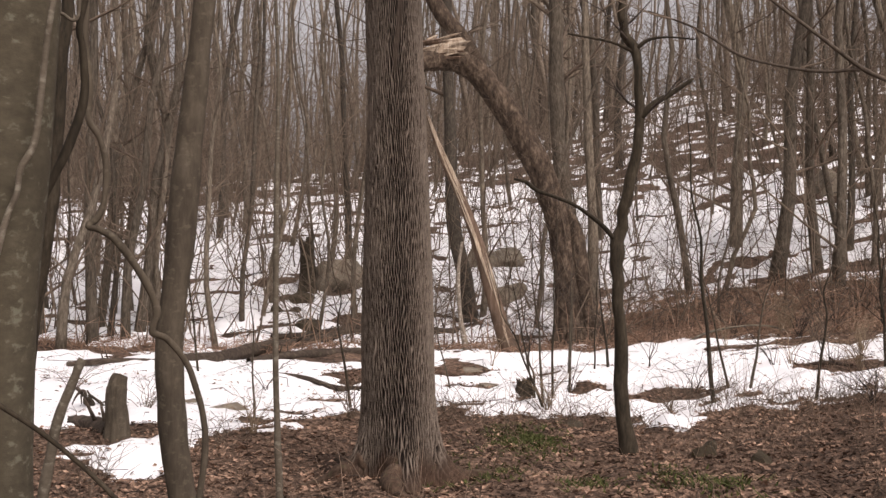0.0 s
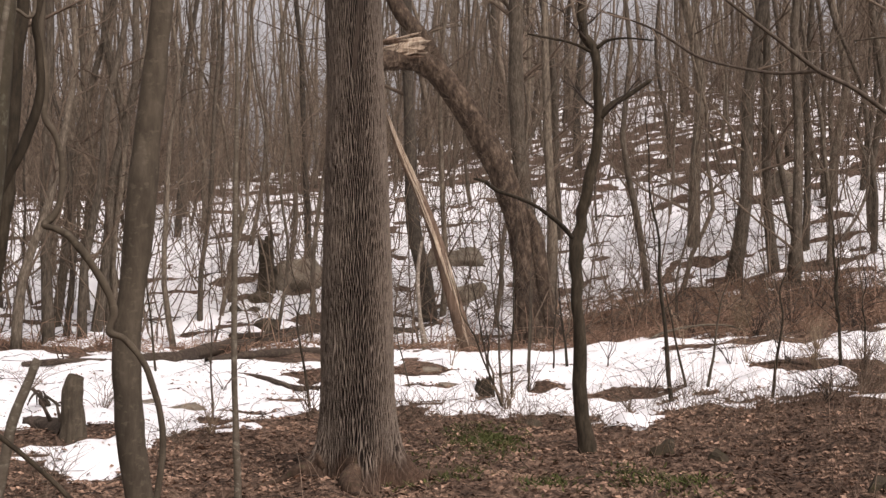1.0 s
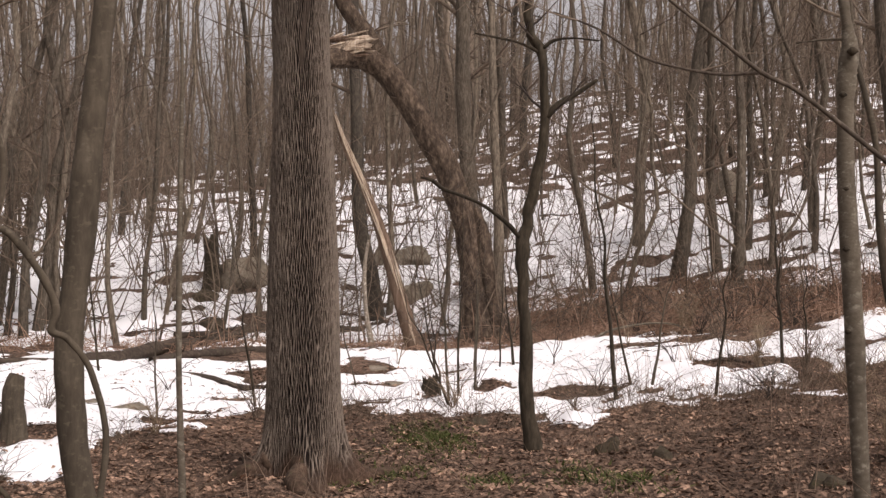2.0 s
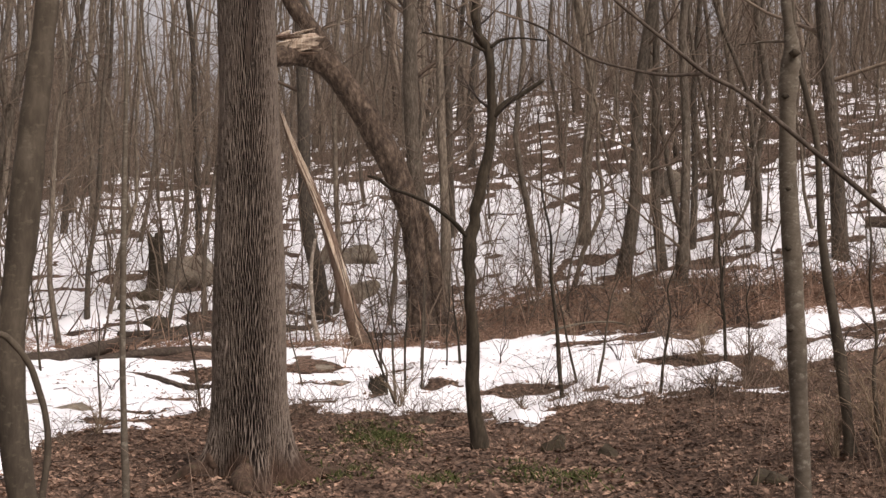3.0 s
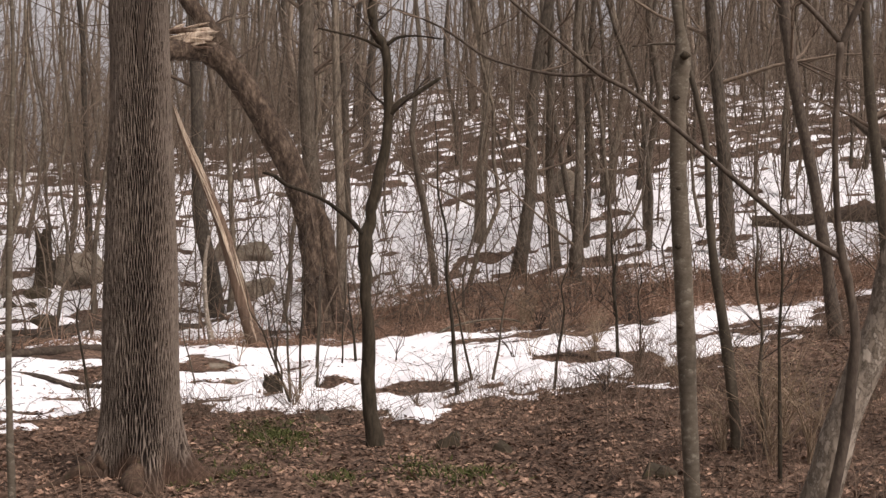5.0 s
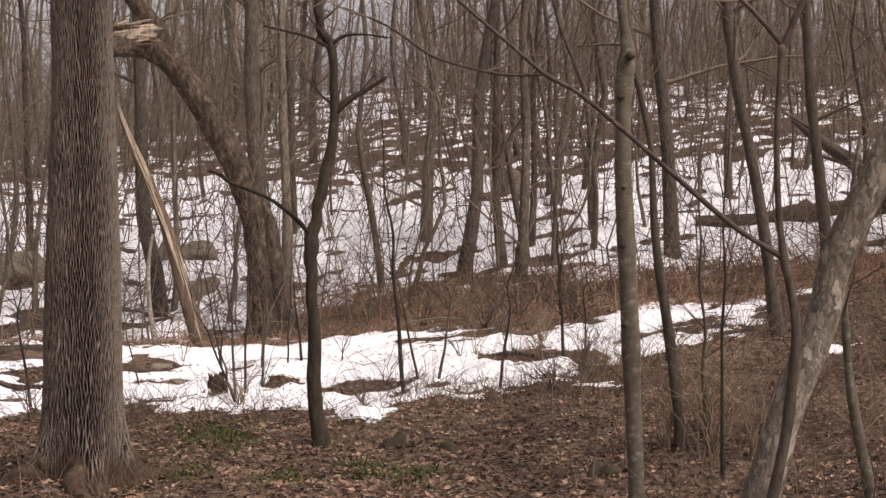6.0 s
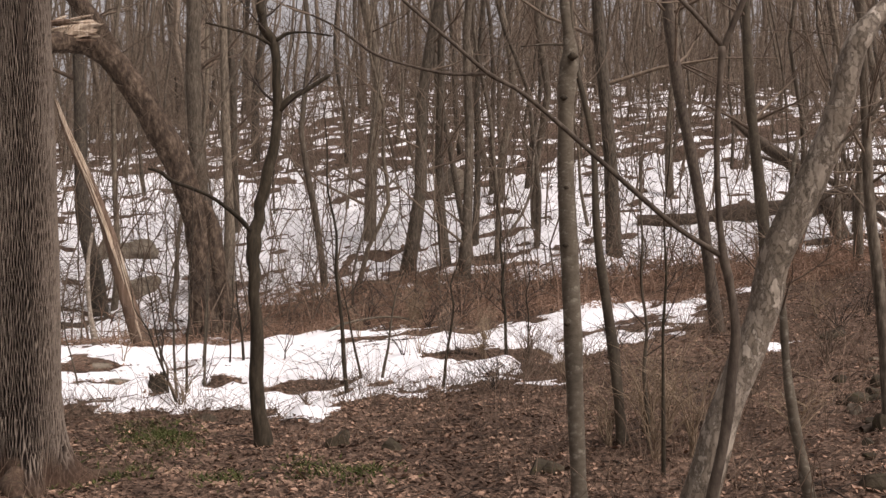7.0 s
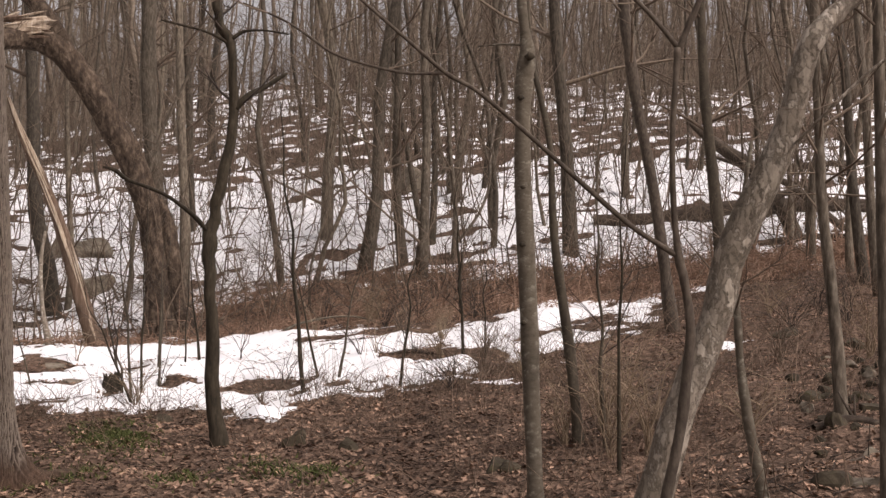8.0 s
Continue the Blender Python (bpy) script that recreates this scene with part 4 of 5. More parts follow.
for k in range(420):
    i = rng.integers(2, len(spine) - 1)
    p = spine[i, :3] + (spine[i - 1, :3] - spine[i, :3]) * rng.uniform(0, 1)
    a = rng.uniform(0, 6.28)
    twigs(m, rng, p, np.array([math.cos(a), math.sin(a) * 0.7, rng.uniform(0.1, 1.0)]), rng.uniform(0.25, 0.8), 0.007, 1, 3, 0.9, 0.2, 3)
put("crown", m, TWIG, broken)
lone_stem("dead_snag", "bleached bare dead stub with one short arm", "dead stub", [(0.447, 21.596, -0.397, 0.061), (0.381, 21.597, 0.006, 0.053), (0.291, 21.598, 0.557, 0.040), (0.271, 21.598, 1.209, 0.034), (0.341, 21.597, 1.730, 0.022)], PALE_BARK, 9, 0.2, 5)


# ---- saplings on and beside the snow ----
def sapling(x, y, dx, dy, dz, r, seed):
    """A leafless sapling with a few forked twigs."""
    r2 = np.random.default_rng(seed)
    z = float(land(x, y))
    t = holder("sapling", (x, y, z - 0.08), "thin bare sapling growing through the snow edge", "sapling", "bare saplings")
    m, c = Mesh(), Mesh()
    s = np.linspace(0, 1.7, 8)
    line = np.column_stack([dx * s + r2.normal(0, 0.02, 8) * s, dy * s + r2.normal(0, 0.02, 8) * s, dz * s, r * 0.8 * (1 - 0.5 * s)])
    q = stem(m, line, 7, 3, 0.3, seed)
    put("trunk", m, DARK_BARK if seed % 3 else OLIVE_BARK, t)
    for k in range(11):
        i = int(len(q) * r2.uniform(0.3, 0.99))
        a = r2.uniform(0, 6.28)
        twigs(c, r2, q[i, :3], np.array([math.cos(a), math.sin(a), 0.8]), r2.uniform(0.25, 0.8), max(0.003, q[i, 3] * 0.4), 1, 3, 0.9, 0.3, 3)
    put("crown", c, DARK_TWIG, t)


for k, row in enumerate([(3.252, 14.563, -0.194, 0.042, 2.148, 0.038), (3.679, 15.598, -0.207, 0.047, 0.938, 0.026), (3.858, 15.359, 0.180, -0.046, 1.033, 0.029), (4.355, 14.236, 0.114, -0.036, 1.108, 0.028), (2.501, 18.323, -0.100, 0.013, 0.977, 0.030), (1.875, 18.190, 0.033, -0.003, 1.215, 0.030), (1.298, 15.367, -0.420, 0.037, 1.050, 0.024), (1.248, 16.393, -0.098, 0.007, 0.829, 0.023), (0.122, 16.491, -0.230, 0.000, 1.070, 0.019), (-3.871, 19.299, -0.189, -0.039, 2.055, 0.027), (-1.132, 15.052, -0.153, -0.012, 1.188, 0.025), (-2.255, 14.541, -0.033, -0.005, 1.213, 0.020), (6.986, 19.340, -0.041, 0.015, 1.336, 0.043), (5.777, 14.986, -0.024, 0.009, 0.966, 0.022), (4.523, 8.982, -0.065, 0.032, 1.476, 0.028), (4.270, 8.259, 0.001, -0.001, 1.663, 0.022), (5.515, 15.139, -0.046, 0.017, 1.044, 0.034), (1.280, 15.480, -0.110, 0.020, 1.500, 0.024), (1.400, 15.600, 0.030, 0.020, 1.650, 0.022), (1.200, 15.700, -0.260, 0.050, 1.350, 0.018), (1.740, 16.850, 0.060, 0.010, 1.300, 0.020), (2.260, 18.210, 0.040, 0.010, 1.100, 0.020)]):
    sapling(*row, 70 + k)


# ---- the wood on the hillside ----
variants = []
for radius, height in ((0.032, 7.5), (0.045, 9.5), (0.062, 11.5), (0.085, 14.0), (0.115, 16.0), (0.150, 18.0)):
    for k in range(3):
        r2 = np.random.default_rng(200 + len(variants))
        tr, cr = forest_tree(r2, height * r2.uniform(0.9, 1.1), radius, 2, 13, 8, 0.06 + 0.05 * k, 0.016 - 0.05 * radius)
        variants.append((radius, tr.data("trunk", WOOD_BARK), cr.data("crown", TWIG)))


def forest(x, y, radius, lean, seed):
    """One bare tree of the wood."""
    r2 = np.random.default_rng(seed)
    size = min(range(6), key=lambda i: abs(math.log(variants[3 * i][0] / radius)))
    base, tr, cr = variants[3 * size + seed % 3]
    t = new("forest_tree")
    t.matrix_basis = Matrix.LocRotScale((x, y, float(land(x, y))), Euler((r2.normal(0, 0.03), math.atan(lean), 0)) , None) @ pose(0, 0, 0, 0, 0, r2.uniform(0, 360)) @ Matrix.Diagonal((radius / base, radius / base, r2.uniform(0.85, 1.15), 1))
    words = "thick" if radius > 0.12 else "slender" if radius > 0.06 else "spindly"
    tagged(t, words + " bare grey-brown forest tree on the snowy hillside", "tree", "trees of the hillside wood")
    for nm, me in (("trunk", tr), ("crown", cr)):
        o = new(nm, me)
        o.parent = t


for k, (x, y, lean, r) in enumerate([(-6.912, 22.023, 0.062, 0.090), (-7.000, 24.600, 0.030, 0.095), (-6.656, 23.163, 0.000, 0.103), (-6.163, 23.620, 0.000, 0.090), (-6.047, 24.166, 0.087, 0.107), (-4.273, 23.069, -0.055, 0.055), (-4.118, 24.918, -0.005, 0.054), (-3.074, 27.135, -0.029, 0.001), (-6.629, 25.869, -0.007, 0.073), (-3.852, 25.606, 0.017, 0.045), (-2.307, 29.410, -0.116, 0.081), (-5.444, 25.827, 0.009, 0.062), (-7.966, 24.203, 0.000, 0.099), (-6.618, 23.998, 0.008, 0.058), (-5.603, 24.432, -0.008, 0.068), (-3.720, 26.358, -0.051, 0.047)] + [(8.549, 25.718, -0.040, 0.079), (5.067, 24.883, -0.096, 0.074), (6.511, 27.214, -0.090, 0.131), (6.703, 24.690, 0.068, 0.140), (7.707, 24.937, -0.062, 0.112), (7.653, 23.579, -0.011, 0.106), (8.706, 24.680, -0.021, 0.056), (10.961, 23.577, -0.128, 0.150), (14.255, 27.354, -0.011, 0.096), (9.763, 25.060, -0.064, 0.063), (13.510, 18.715, -0.035, 0.081), (13.332, 17.364, -0.033, 0.064), (12.642, 16.043, -0.025, 0.088), (15.034, 21.505, -0.028, 0.067), (14.509, 22.153, -0.019, 0.057), (11.867, 14.741, -0.010, 0.074)]):
    forest(x, y, max(r, 0.03), lean, 300 + k)
r3 = np.random.default_rng(12)
count = 0
while count < 330:
    x, y = r3.uniform(-26, 36), r3.uniform(20, 58)
    if y < bank_line(x) + 0.6 or abs(x) > 6 + 0.55 * y:
        continue
    radius = float(np.clip(r3.lognormal(-3.15, 0.5), 0.026, 0.16))
    forest(x, y, radius, r3.normal(0, 0.075 - 0.3 * min(radius, 0.15)), 400 + count)
    count += 1

far = Mesh()
protos = []
for k in range(12):
    r2 = np.random.default_rng(600 + k)
    tr, cr = forest_tree(r2, r2.uniform(13, 20), 0.11, 1, 19, 4, 0.05, 0.012, 3)
    tr.stamp(cr, np.eye(3), (0, 0, 0))
    protos.append(tr)
for k in range(820):
    y = r3.uniform(48, 105)
    x = r3.uniform(*((-0.5, 0.15), (0.25, 1.0), (-0.5, 1.0))[k % 3]) * y
    a, s, c = r3.uniform(0, 6.28), r3.uniform(0.6, 1.25), r3.normal(0, 0.04, 2)
    far.stamp(protos[k % 12], [[s * math.cos(a), -s * math.sin(a), c[0]], [s * math.sin(a), s * math.cos(a), c[1]], [0, 0, 1]], (x, y, float(land(x, y))))
tagged(put("far_wood", far, FAR_BARK), "dense bare far woods along the ridge", "wood", "", "stuff")


# ---- thin undergrowth between the trees ----
under = Mesh()
protos = []
for k in range(16):
    r2 = np.random.default_rng(800 + k)
    u = Mesh()
    h = r2.uniform(1.2, 5.0)
    line = np.column_stack([np.cumsum(r2.normal(0, 0.05, (6, 2)), axis=0) * h, np.linspace(-0.1, h, 6), np.linspace(0.009 + 0.0022 * h, 0.004, 6)])
    q = stem(u, line, 4, 2, 0.2, k)
    for i in range(7):
        a = r2.uniform(0, 6.28)
        twigs(u, r2, q[int(len(q) * r2.uniform(0.12, 0.98)), :3], np.array([math.cos(a), math.sin(a), 0.7]), h * r2.uniform(0.12, 0.38), 0.006, 1, 3, 0.9, 0.3, 3)
    protos.append(u)
X = r3.uniform(-22, 32, 2000)
Y = bank_line(X) + r3.uniform(0.0, 1.0, 2000) ** 1.3 * 32 - 0.3
ok = np.abs(X) < 5 + 0.6 * Y
for k, (x, y, z) in enumerate(zip(X[ok], Y[ok], land(X[ok], Y[ok]))):
    a, c = r3.uniform(0, 6.28), r3.normal(0, 0.17, 2)
    under.stamp(protos[k % 16], [[math.cos(a), -math.sin(a), c[0]], [math.sin(a), math.cos(a), c[1]], [0, 0, 1]], (x, y, z))
X = r3.uniform(-3, 16, 380)
Y = bank_line(X) + r3.uniform(-0.6, 4.0, 380) - 2.0 * step(2, 9, X)
for x, y, z in zip(X, Y, land(X, Y)):
    side = 1 if r3.uniform() < 0.5 else -1
    twigs(under, r3, (x, y, z - 0.05), np.array([side * r3.uniform(0.2, 1.2), r3.normal(0, 0.3), r3.uniform(0.5, 1.0)]), r3.uniform(0.9, 2.4), r3.uniform(0.007, 0.014), 1, 3, 1.1, -0.4, 5)
tagged(put("undergrowth", under, TWIG), "thin bare undergrowth stems between the hillside trees", "undergrowth", "", "stuff")


def over_snow(x, y):
    """The height of the ground or of the snow on it."""
    return land(x, y) + np.maximum(0, snow_depth(x, y))


def lying(rng, x, y, length, radius, arch=0.05):
    """Sticks that lie along the ground: their points and radii."""
    a = rng.uniform(0, 6.28, len(x))
    along = np.column_stack([np.cos(a), np.sin(a)]) * length[:, None] / 2
    bend = rng.normal(0, 0.08, (len(x), 2)) * length[:, None]
    rows = [np.column_stack([x, y]) - along, np.column_stack([x, y]) + bend, np.column_stack([x, y]) + along]
    p = np.stack([np.column_stack([q, over_snow(q[:, 0], q[:, 1]) + 0.015 + (rng.uniform(0, arch, len(x)) if i == 1 else 0)]) for i, q in enumerate(rows)], 1)
    return p, radius[:, None] * np.array([1.0, 0.8, 0.4])


n = 5200
X = r3.uniform(-16, 28, n)
Y = bank_line(X) + 0.5 + 30 * r3.uniform(0, 1, n) ** 1.2
sticks = Mesh()
sticks.reeds(*lying(r3, X, Y, 0.15 + 1.1 * r3.uniform(0, 1, n) ** 2, 0.004 + 0.016 * r3.uniform(0, 1, n) ** 3, 0.16), 3, True)
tagged(put("hillside_sticks", sticks, DARK_TWIG), "dark fallen sticks lying on the hillside snow", "sticks", "", "stuff")


# ---- fallen logs, stumps and stones ----
def fallen_log(rows, seed):
    m = Mesh()
    line = np.array([(x, y, float(land(x, y)) + max(0.0, float(snow_depth(x, y))) + r * 0.45, r * 0.92) for x, y, r in rows])
    s, foot = local(line)
    s[0, 3] *= 0.9
    q = rough_stem(m, s, 22, 10, 0.13, seed)
    r2 = np.random.default_rng(seed)
    for k in range(3):
        i = int(len(q) * r2.uniform(0.2, 0.9))
        m.tube([q[i, :3], q[i, :3] + r2.normal(0, 0.15, 3) + np.array([0, 0, q[i, 3] + 0.12])], [q[i, 3] * 0.3, q[i, 3] * 0.12], 5)
    ob = put("fallen_log", m, ROTTEN)
    ob.matrix_basis = Matrix.Translation(foot)
    tagged(ob, "rotten fallen log lying across the forest floor", "log", "fallen logs")


for k, rows in enumerate([
    [(-4.350, 19.360, 0.085), (-3.700, 20.240, 0.110), (-3.250, 22.100, 0.135), (-2.400, 23.000, 0.140), (-1.500, 23.700, 0.140)],
    [(-3.298, 23.368, 0.088), (-2.464, 23.696, 0.100), (-1.593, 23.823, 0.100)],
    [(-2.426, 18.142, 0.038), (-1.990, 17.570, 0.045), (-1.532, 17.010, 0.048), (-1.118, 16.731, 0.047)],
    [(-6.022, 19.535, 0.057), (-5.232, 19.297, 0.056), (-4.539, 19.791, 0.057)],
    [(12.506, 25.609, 0.172), (13.818, 25.044, 0.173), (15.556, 24.699, 0.203), (17.032, 23.938, 0.205), (18.600, 23.141, 0.179)],
    [(18.635, 27.446, 0.100), (19.963, 27.098, 0.109), (21.692, 26.831, 0.112)],
    [(14.624, 22.118, 0.086), (15.855, 21.682, 0.100), (16.337, 20.179, 0.096)],
    [(4.850, 16.350, 0.022), (5.080, 16.180, 0.032), (5.340, 15.900, 0.024)],
    [(-0.207, 23.461, 0.109), (0.177, 23.858, 0.089), (0.749, 24.451, 0.068)],
    [(5.896, 8.104, 0.042), (6.204, 8.090, 0.052), (6.364, 7.832, 0.056)],
    [(6.187, 11.539, 0.018), (6.417, 10.775, 0.017), (6.479, 9.861, 0.014)],
    [(4.657, 7.727, 0.015), (4.741, 7.205, 0.014), (4.876, 6.756, 0.012)],
    [(4.855, 6.579, 0.012), (5.767, 7.094, 0.016)],
    [(-4.300, 14.100, 0.070), (-3.950, 13.750, 0.120), (-3.640, 13.300, 0.100)],
    [(-3.100, 19.400, 0.060), (-2.500, 20.360, 0.085), (-1.480, 21.330, 0.095)],
]):
    fallen_log(rows, 80 + k)


def rock(name, x, y, half, height, seed, label, group, material=None):
    """A weathered stone, sunk into the ground."""
    bm = bmesh.new()
    bmesh.ops.create_icosphere(bm, subdivisions=4 if half > 0.2 else 3, radius=1.0)
    r2 = np.random.default_rng(seed * 13 + 1)
    cuts = [(Vector(r2.normal(0, 1, 3)).normalized(), r2.uniform(0.5, 0.85)) for k in range(9)] + [(Vector((0.2, -0.3, 1)).normalized(), 0.6)]
    for v in bm.verts:
        c = v.co.copy()
        for k in range(2):
            for d, far_out in cuts:
                c -= d * max(0.0, c.dot(d) - far_out) * 0.92
        p = v.co * 1.3 + Vector((seed * 3.1, seed * 1.7, 0))
        c *= 1.2 + 0.12 * noise.noise(p) + 0.06 * noise.noise(p * 3.1) + 0.03 * noise.noise(p * 8)
        v.co = Vector((c.x * half, c.y * half * 0.8, max(c.z, -0.6) * height / 0.7))
    me = bpy.data.meshes.new(name)
    bm.to_mesh(me)
    bm.free()
    me.materials.append(material or STONE if material or (name == "boulder" and half > 0.36) or height < 0.06 else MOSSY_STONE)
    me.polygons.foreach_set("use_smooth", [half > 0.25] * len(me.polygons))
    ob = new(name, me)
    ob.matrix_basis = pose(x, y, float(land(x, y)) + max(0.0, float(snow_depth(x, y))) * 0.8 - height * 0.05, 0, 0, seed * 37)
    tagged(ob, label, "stone", group)


for k, row in enumerate([(-2.470, 27.422, 0.639, 0.435), (1.366, 29.123, 0.568, 0.298), (1.484, 26.422, 0.430, 0.197), (-3.051, 26.391, 0.300, 0.150), (-2.690, 24.245, 0.240, 0.140), (-3.171, 25.873, 0.145, 0.121), (-3.513, 25.916, 0.146, 0.121), (9.989, 31.364, 0.458, 0.367), (0.943, 28.863, 0.402, 0.349)]):
    rock("boulder", *row, 5 + k, "grey weathered boulder rising out of the snow", "hillside boulders")
for k, row in enumerate([(2.935, 11.250, 0.090, 0.075), (2.642, 12.083, 0.098, 0.088), (1.481, 14.120, 0.140, 0.074), (2.918, 11.165, 0.091, 0.098), (3.560, 8.943, 0.133, 0.070), (3.645, 8.871, 0.098, 0.060), (6.453, 8.937, 0.087, 0.050), (6.843, 9.207, 0.113, 0.060), (4.753, 6.354, 0.125, 0.077), (2.515, 11.722, 0.109, 0.086), (-2.720, 15.300, 0.270, 0.058), (-3.230, 15.520, 0.190, 0.050), (0.452, 19.074, 0.226, 0.050), (0.647, 17.204, 0.204, 0.045), (6.679, 9.190, 0.130, 0.090), (7.060, 9.540, 0.110, 0.070), (6.000, 7.960, 0.100, 0.090), (4.920, 6.190, 0.130, 0.052), (6.679, 8.419, 0.120, 0.060), (8.744, 12.599, 0.150, 0.080), (9.071, 11.696, 0.140, 0.080)]):
    rock("stone", *row, 25 + k, "small mossy stone half sunk in dead leaves", "stones in the leaf litter")
r5 = np.random.default_rng(66)
for k in range(34):
    along = r5.uniform(0, 1)
    x, y = 5.3 + 2.9 * along + r5.normal(0, 0.35), 7.0 + 3.6 * along + r5.normal(0, 0.45)
    size = r5.uniform(0.035, 0.11)
    rock("stone", x, y, size, size * r5.uniform(0.4, 0.9), 120 + k, "angular grey stone lying on the dark leafy slope", "stones on the slope", STONE if k % 3 == 0 else MOSSY_STONE)


def dead_stump(name, label, line, material, seed):
    """A broken stump: flared foot, ragged splintered rim, hollow top."""
    s, foot = local(line)
    q = smooth_line(s, 6)
    k, around = len(q), 36
    A = np.arange(around) * 2 * math.pi / around
    jag = value_noise(A * 2.9, A * 0 + seed, seed) * 0.75 + value_noise(A * 7.1, A * 0 + seed, seed + 1) * 0.25
    rows = []
    for i in range(k):
        f = i / (k - 1)
        flare = 1 + 0.5 * math.exp(-f * 7) * (0.5 + 0.5 * np.cos(A * 4 + seed))
        r = q[min(i, k - 4), 3] * flare * (1 + 0.12 * (jag - 0.5) + 0.05 * np.sin(A * 9 + f * 3))
        z = q[i, 2] * (1 - 0.30 * f**2 * (1 - jag))
        rows.append(np.column_stack([q[i, 0] + r * np.cos(A), q[i, 1] + r * np.sin(A), z]))
    rows.append(np.column_stack([q[-1, 0] + 0.55 * r * np.cos(A), q[-1, 1] + 0.55 * r * np.sin(A), z - 0.10]))
    m = Mesh()
    n = len(rows)
    m.add(np.concatenate(rows), [(i * around + j, i * around + (j + 1) % around, (i + 1) * around + (j + 1) % around, (i + 1) * around + j) for i in range(n - 1) for j in range(around)] + [tuple((n - 1) * around + j for j in range(around))])
    ob = put(name, m, material)
    ob.matrix_basis = Matrix.Translation(foot)
    tagged(ob, label, "stump")


dead_stump("stump", "tall dark broken stump on the snowy slope", [(-3.000, 27.034, 0.514, 0.218), (-3.000, 27.034, 1.236, 0.164), (-3.024, 27.031, 1.964, 0.152)], DARK_BARK, 91)
line, foot = local([(-3.510, 13.140, -0.620, 0.170), (-3.521, 13.138, -0.300, 0.115), (-3.525, 13.135, -0.050, 0.105), (-3.515, 13.132, 0.130, 0.098), (-3.480, 13.138, 0.240, 0.070)])
m = Mesh()
rough_stem(m, line, 36, 10, 0.17, 92)
rotten = put("stump", m, OLIVE_BARK)
rotten.matrix_basis = Matrix.Translation(foot)
tagged(rotten, "rotten splintered stump standing at the snow edge", "stump")


def root_tangle(x, y, seed):
    """The upturned roots of a fallen tree, each root a part."""
    t = holder("root_tangle", (x, y, float(land(x, y))), "dark tangle of upturned dead roots in melting snow", "roots")
    r2 = np.random.default_rng(seed)
    for k in range(5):
        a = r2.uniform(0, 6.28)
        s = np.linspace(0, 1, 6)
        reach, h = r2.uniform(0.25, 0.6), r2.uniform(0.05, 0.3)
        line = np.column_stack([reach * s * math.cos(a) + r2.normal(0, 0.05, 6), reach * s * math.sin(a) * 0.6 + r2.normal(0, 0.04, 6), h * np.sin(s * 2.6) + r2.normal(0, 0.03, 6), r2.uniform(0.012, 0.035) * (1 - 0.75 * s)])
        line[0, :3] = (0, 0, 0.05)
        m = Mesh()
        stem(m, line, 7, 3, 0.3, seed + k)
        put("root", m, ROTTEN if k % 2 else DARK_BARK, t)


for x, y, seed in [(-4.479, 15.585, 501.000)]:
    root_tangle(x, y, int(seed))
dead_stump("stump", "small black charred-looking stump in the snow", [(1.131, 16.561, -0.477, 0.160), (1.107, 16.563, -0.299, 0.123), (1.084, 16.565, -0.115, 0.046)], DARK_BARK, 93)


# ---- brush on the bank ----
def standing(rng, x, y, z, height, lean, drop):
    """Thin stems standing up from the ground, bent over at the tip."""
    foot = np.column_stack([x, y, z - 0.03])
    half = np.column_stack([lean * height[:, None] * 0.5, height * 0.58])
    tip = np.column_stack([lean * height[:, None] * 1.3, height * drop])
    return np.stack([foot, foot + half, foot + tip], 1)


r4 = np.random.default_rng(31)
n = 42000
X, w = r4.uniform(-16, 22, n), r4.uniform(-0.8, 5.0, n)
line = bank_line(X)
Y = line + w - 2.6 * step(2, 9, X)
ok = ~(((X < 3.0) & ((r4.uniform(0, 1, n) < 0.45 * (X < 0.5)) | (w > 0.8 + 3.0 * step(2.2, 3.4, X)))) | (Y > line + 3.1 - 0.42 * np.maximum(0, X - 7)))
X, Y = X[ok], Y[ok]
n = len(X)
tall = np.arange(n) % 20 == 0
H = np.where(tall, r4.uniform(0.5, 1.1, n), r4.uniform(0.08, 0.30, n))
D = r4.normal(0, 1, (n, 2)) * np.where(tall, 0.3, 0.9)[:, None]
brush = Mesh()
brush.reeds(standing(r4, X, Y, land(X, Y), H, D, 0.88 - np.minimum(0.7, np.abs(D[:, 0]) * 0.4)), np.tile([0.009, 0.007, 0.002], (n, 1)), 3)
tagged(put("bank_brush", brush, BRUSH), "tangle of red-brown dry stems on the bank", "brush", "", "stuff")


# ---- shrubs of thin arching stems ----
def shrub(x, y, height, spread, stems, seed, material, label):
    r2 = np.random.default_rng(seed)
    m = Mesh()
    for k in range(stems):
        a, reach = r2.uniform(0, 6.28), r2.uniform(0.15, 1.0) * spread
        h = height * r2.uniform(0.5, 1.0)
        d = np.array([math.cos(a), math.sin(a)])
        s = np.linspace(0, 1, 6)
        line = np.column_stack([np.outer(reach * s**1.5, d) + r2.normal(0, 0.02, (6, 2)), h * (s - 0.35 * s**3 * (reach / height + 0.3)) - 0.04])
        m.tube(line, 0.0065 - 0.0045 * s, 4, False)
        for i in range(3):
            b = r2.uniform(0, 6.28)
            twigs(m, r2, line[r2.integers(2, 6)], np.array([math.cos(b), math.sin(b), 0.5]), h * r2.uniform(0.15, 0.4), 0.003, 1, 3, 0.9, 0.1, 2)
    ob = put("shrub", m, material)
    ob.matrix_basis = Matrix.Translation((x, y, float(land(x, y))))
    tagged(ob, label, "shrub", "bare shrubs")


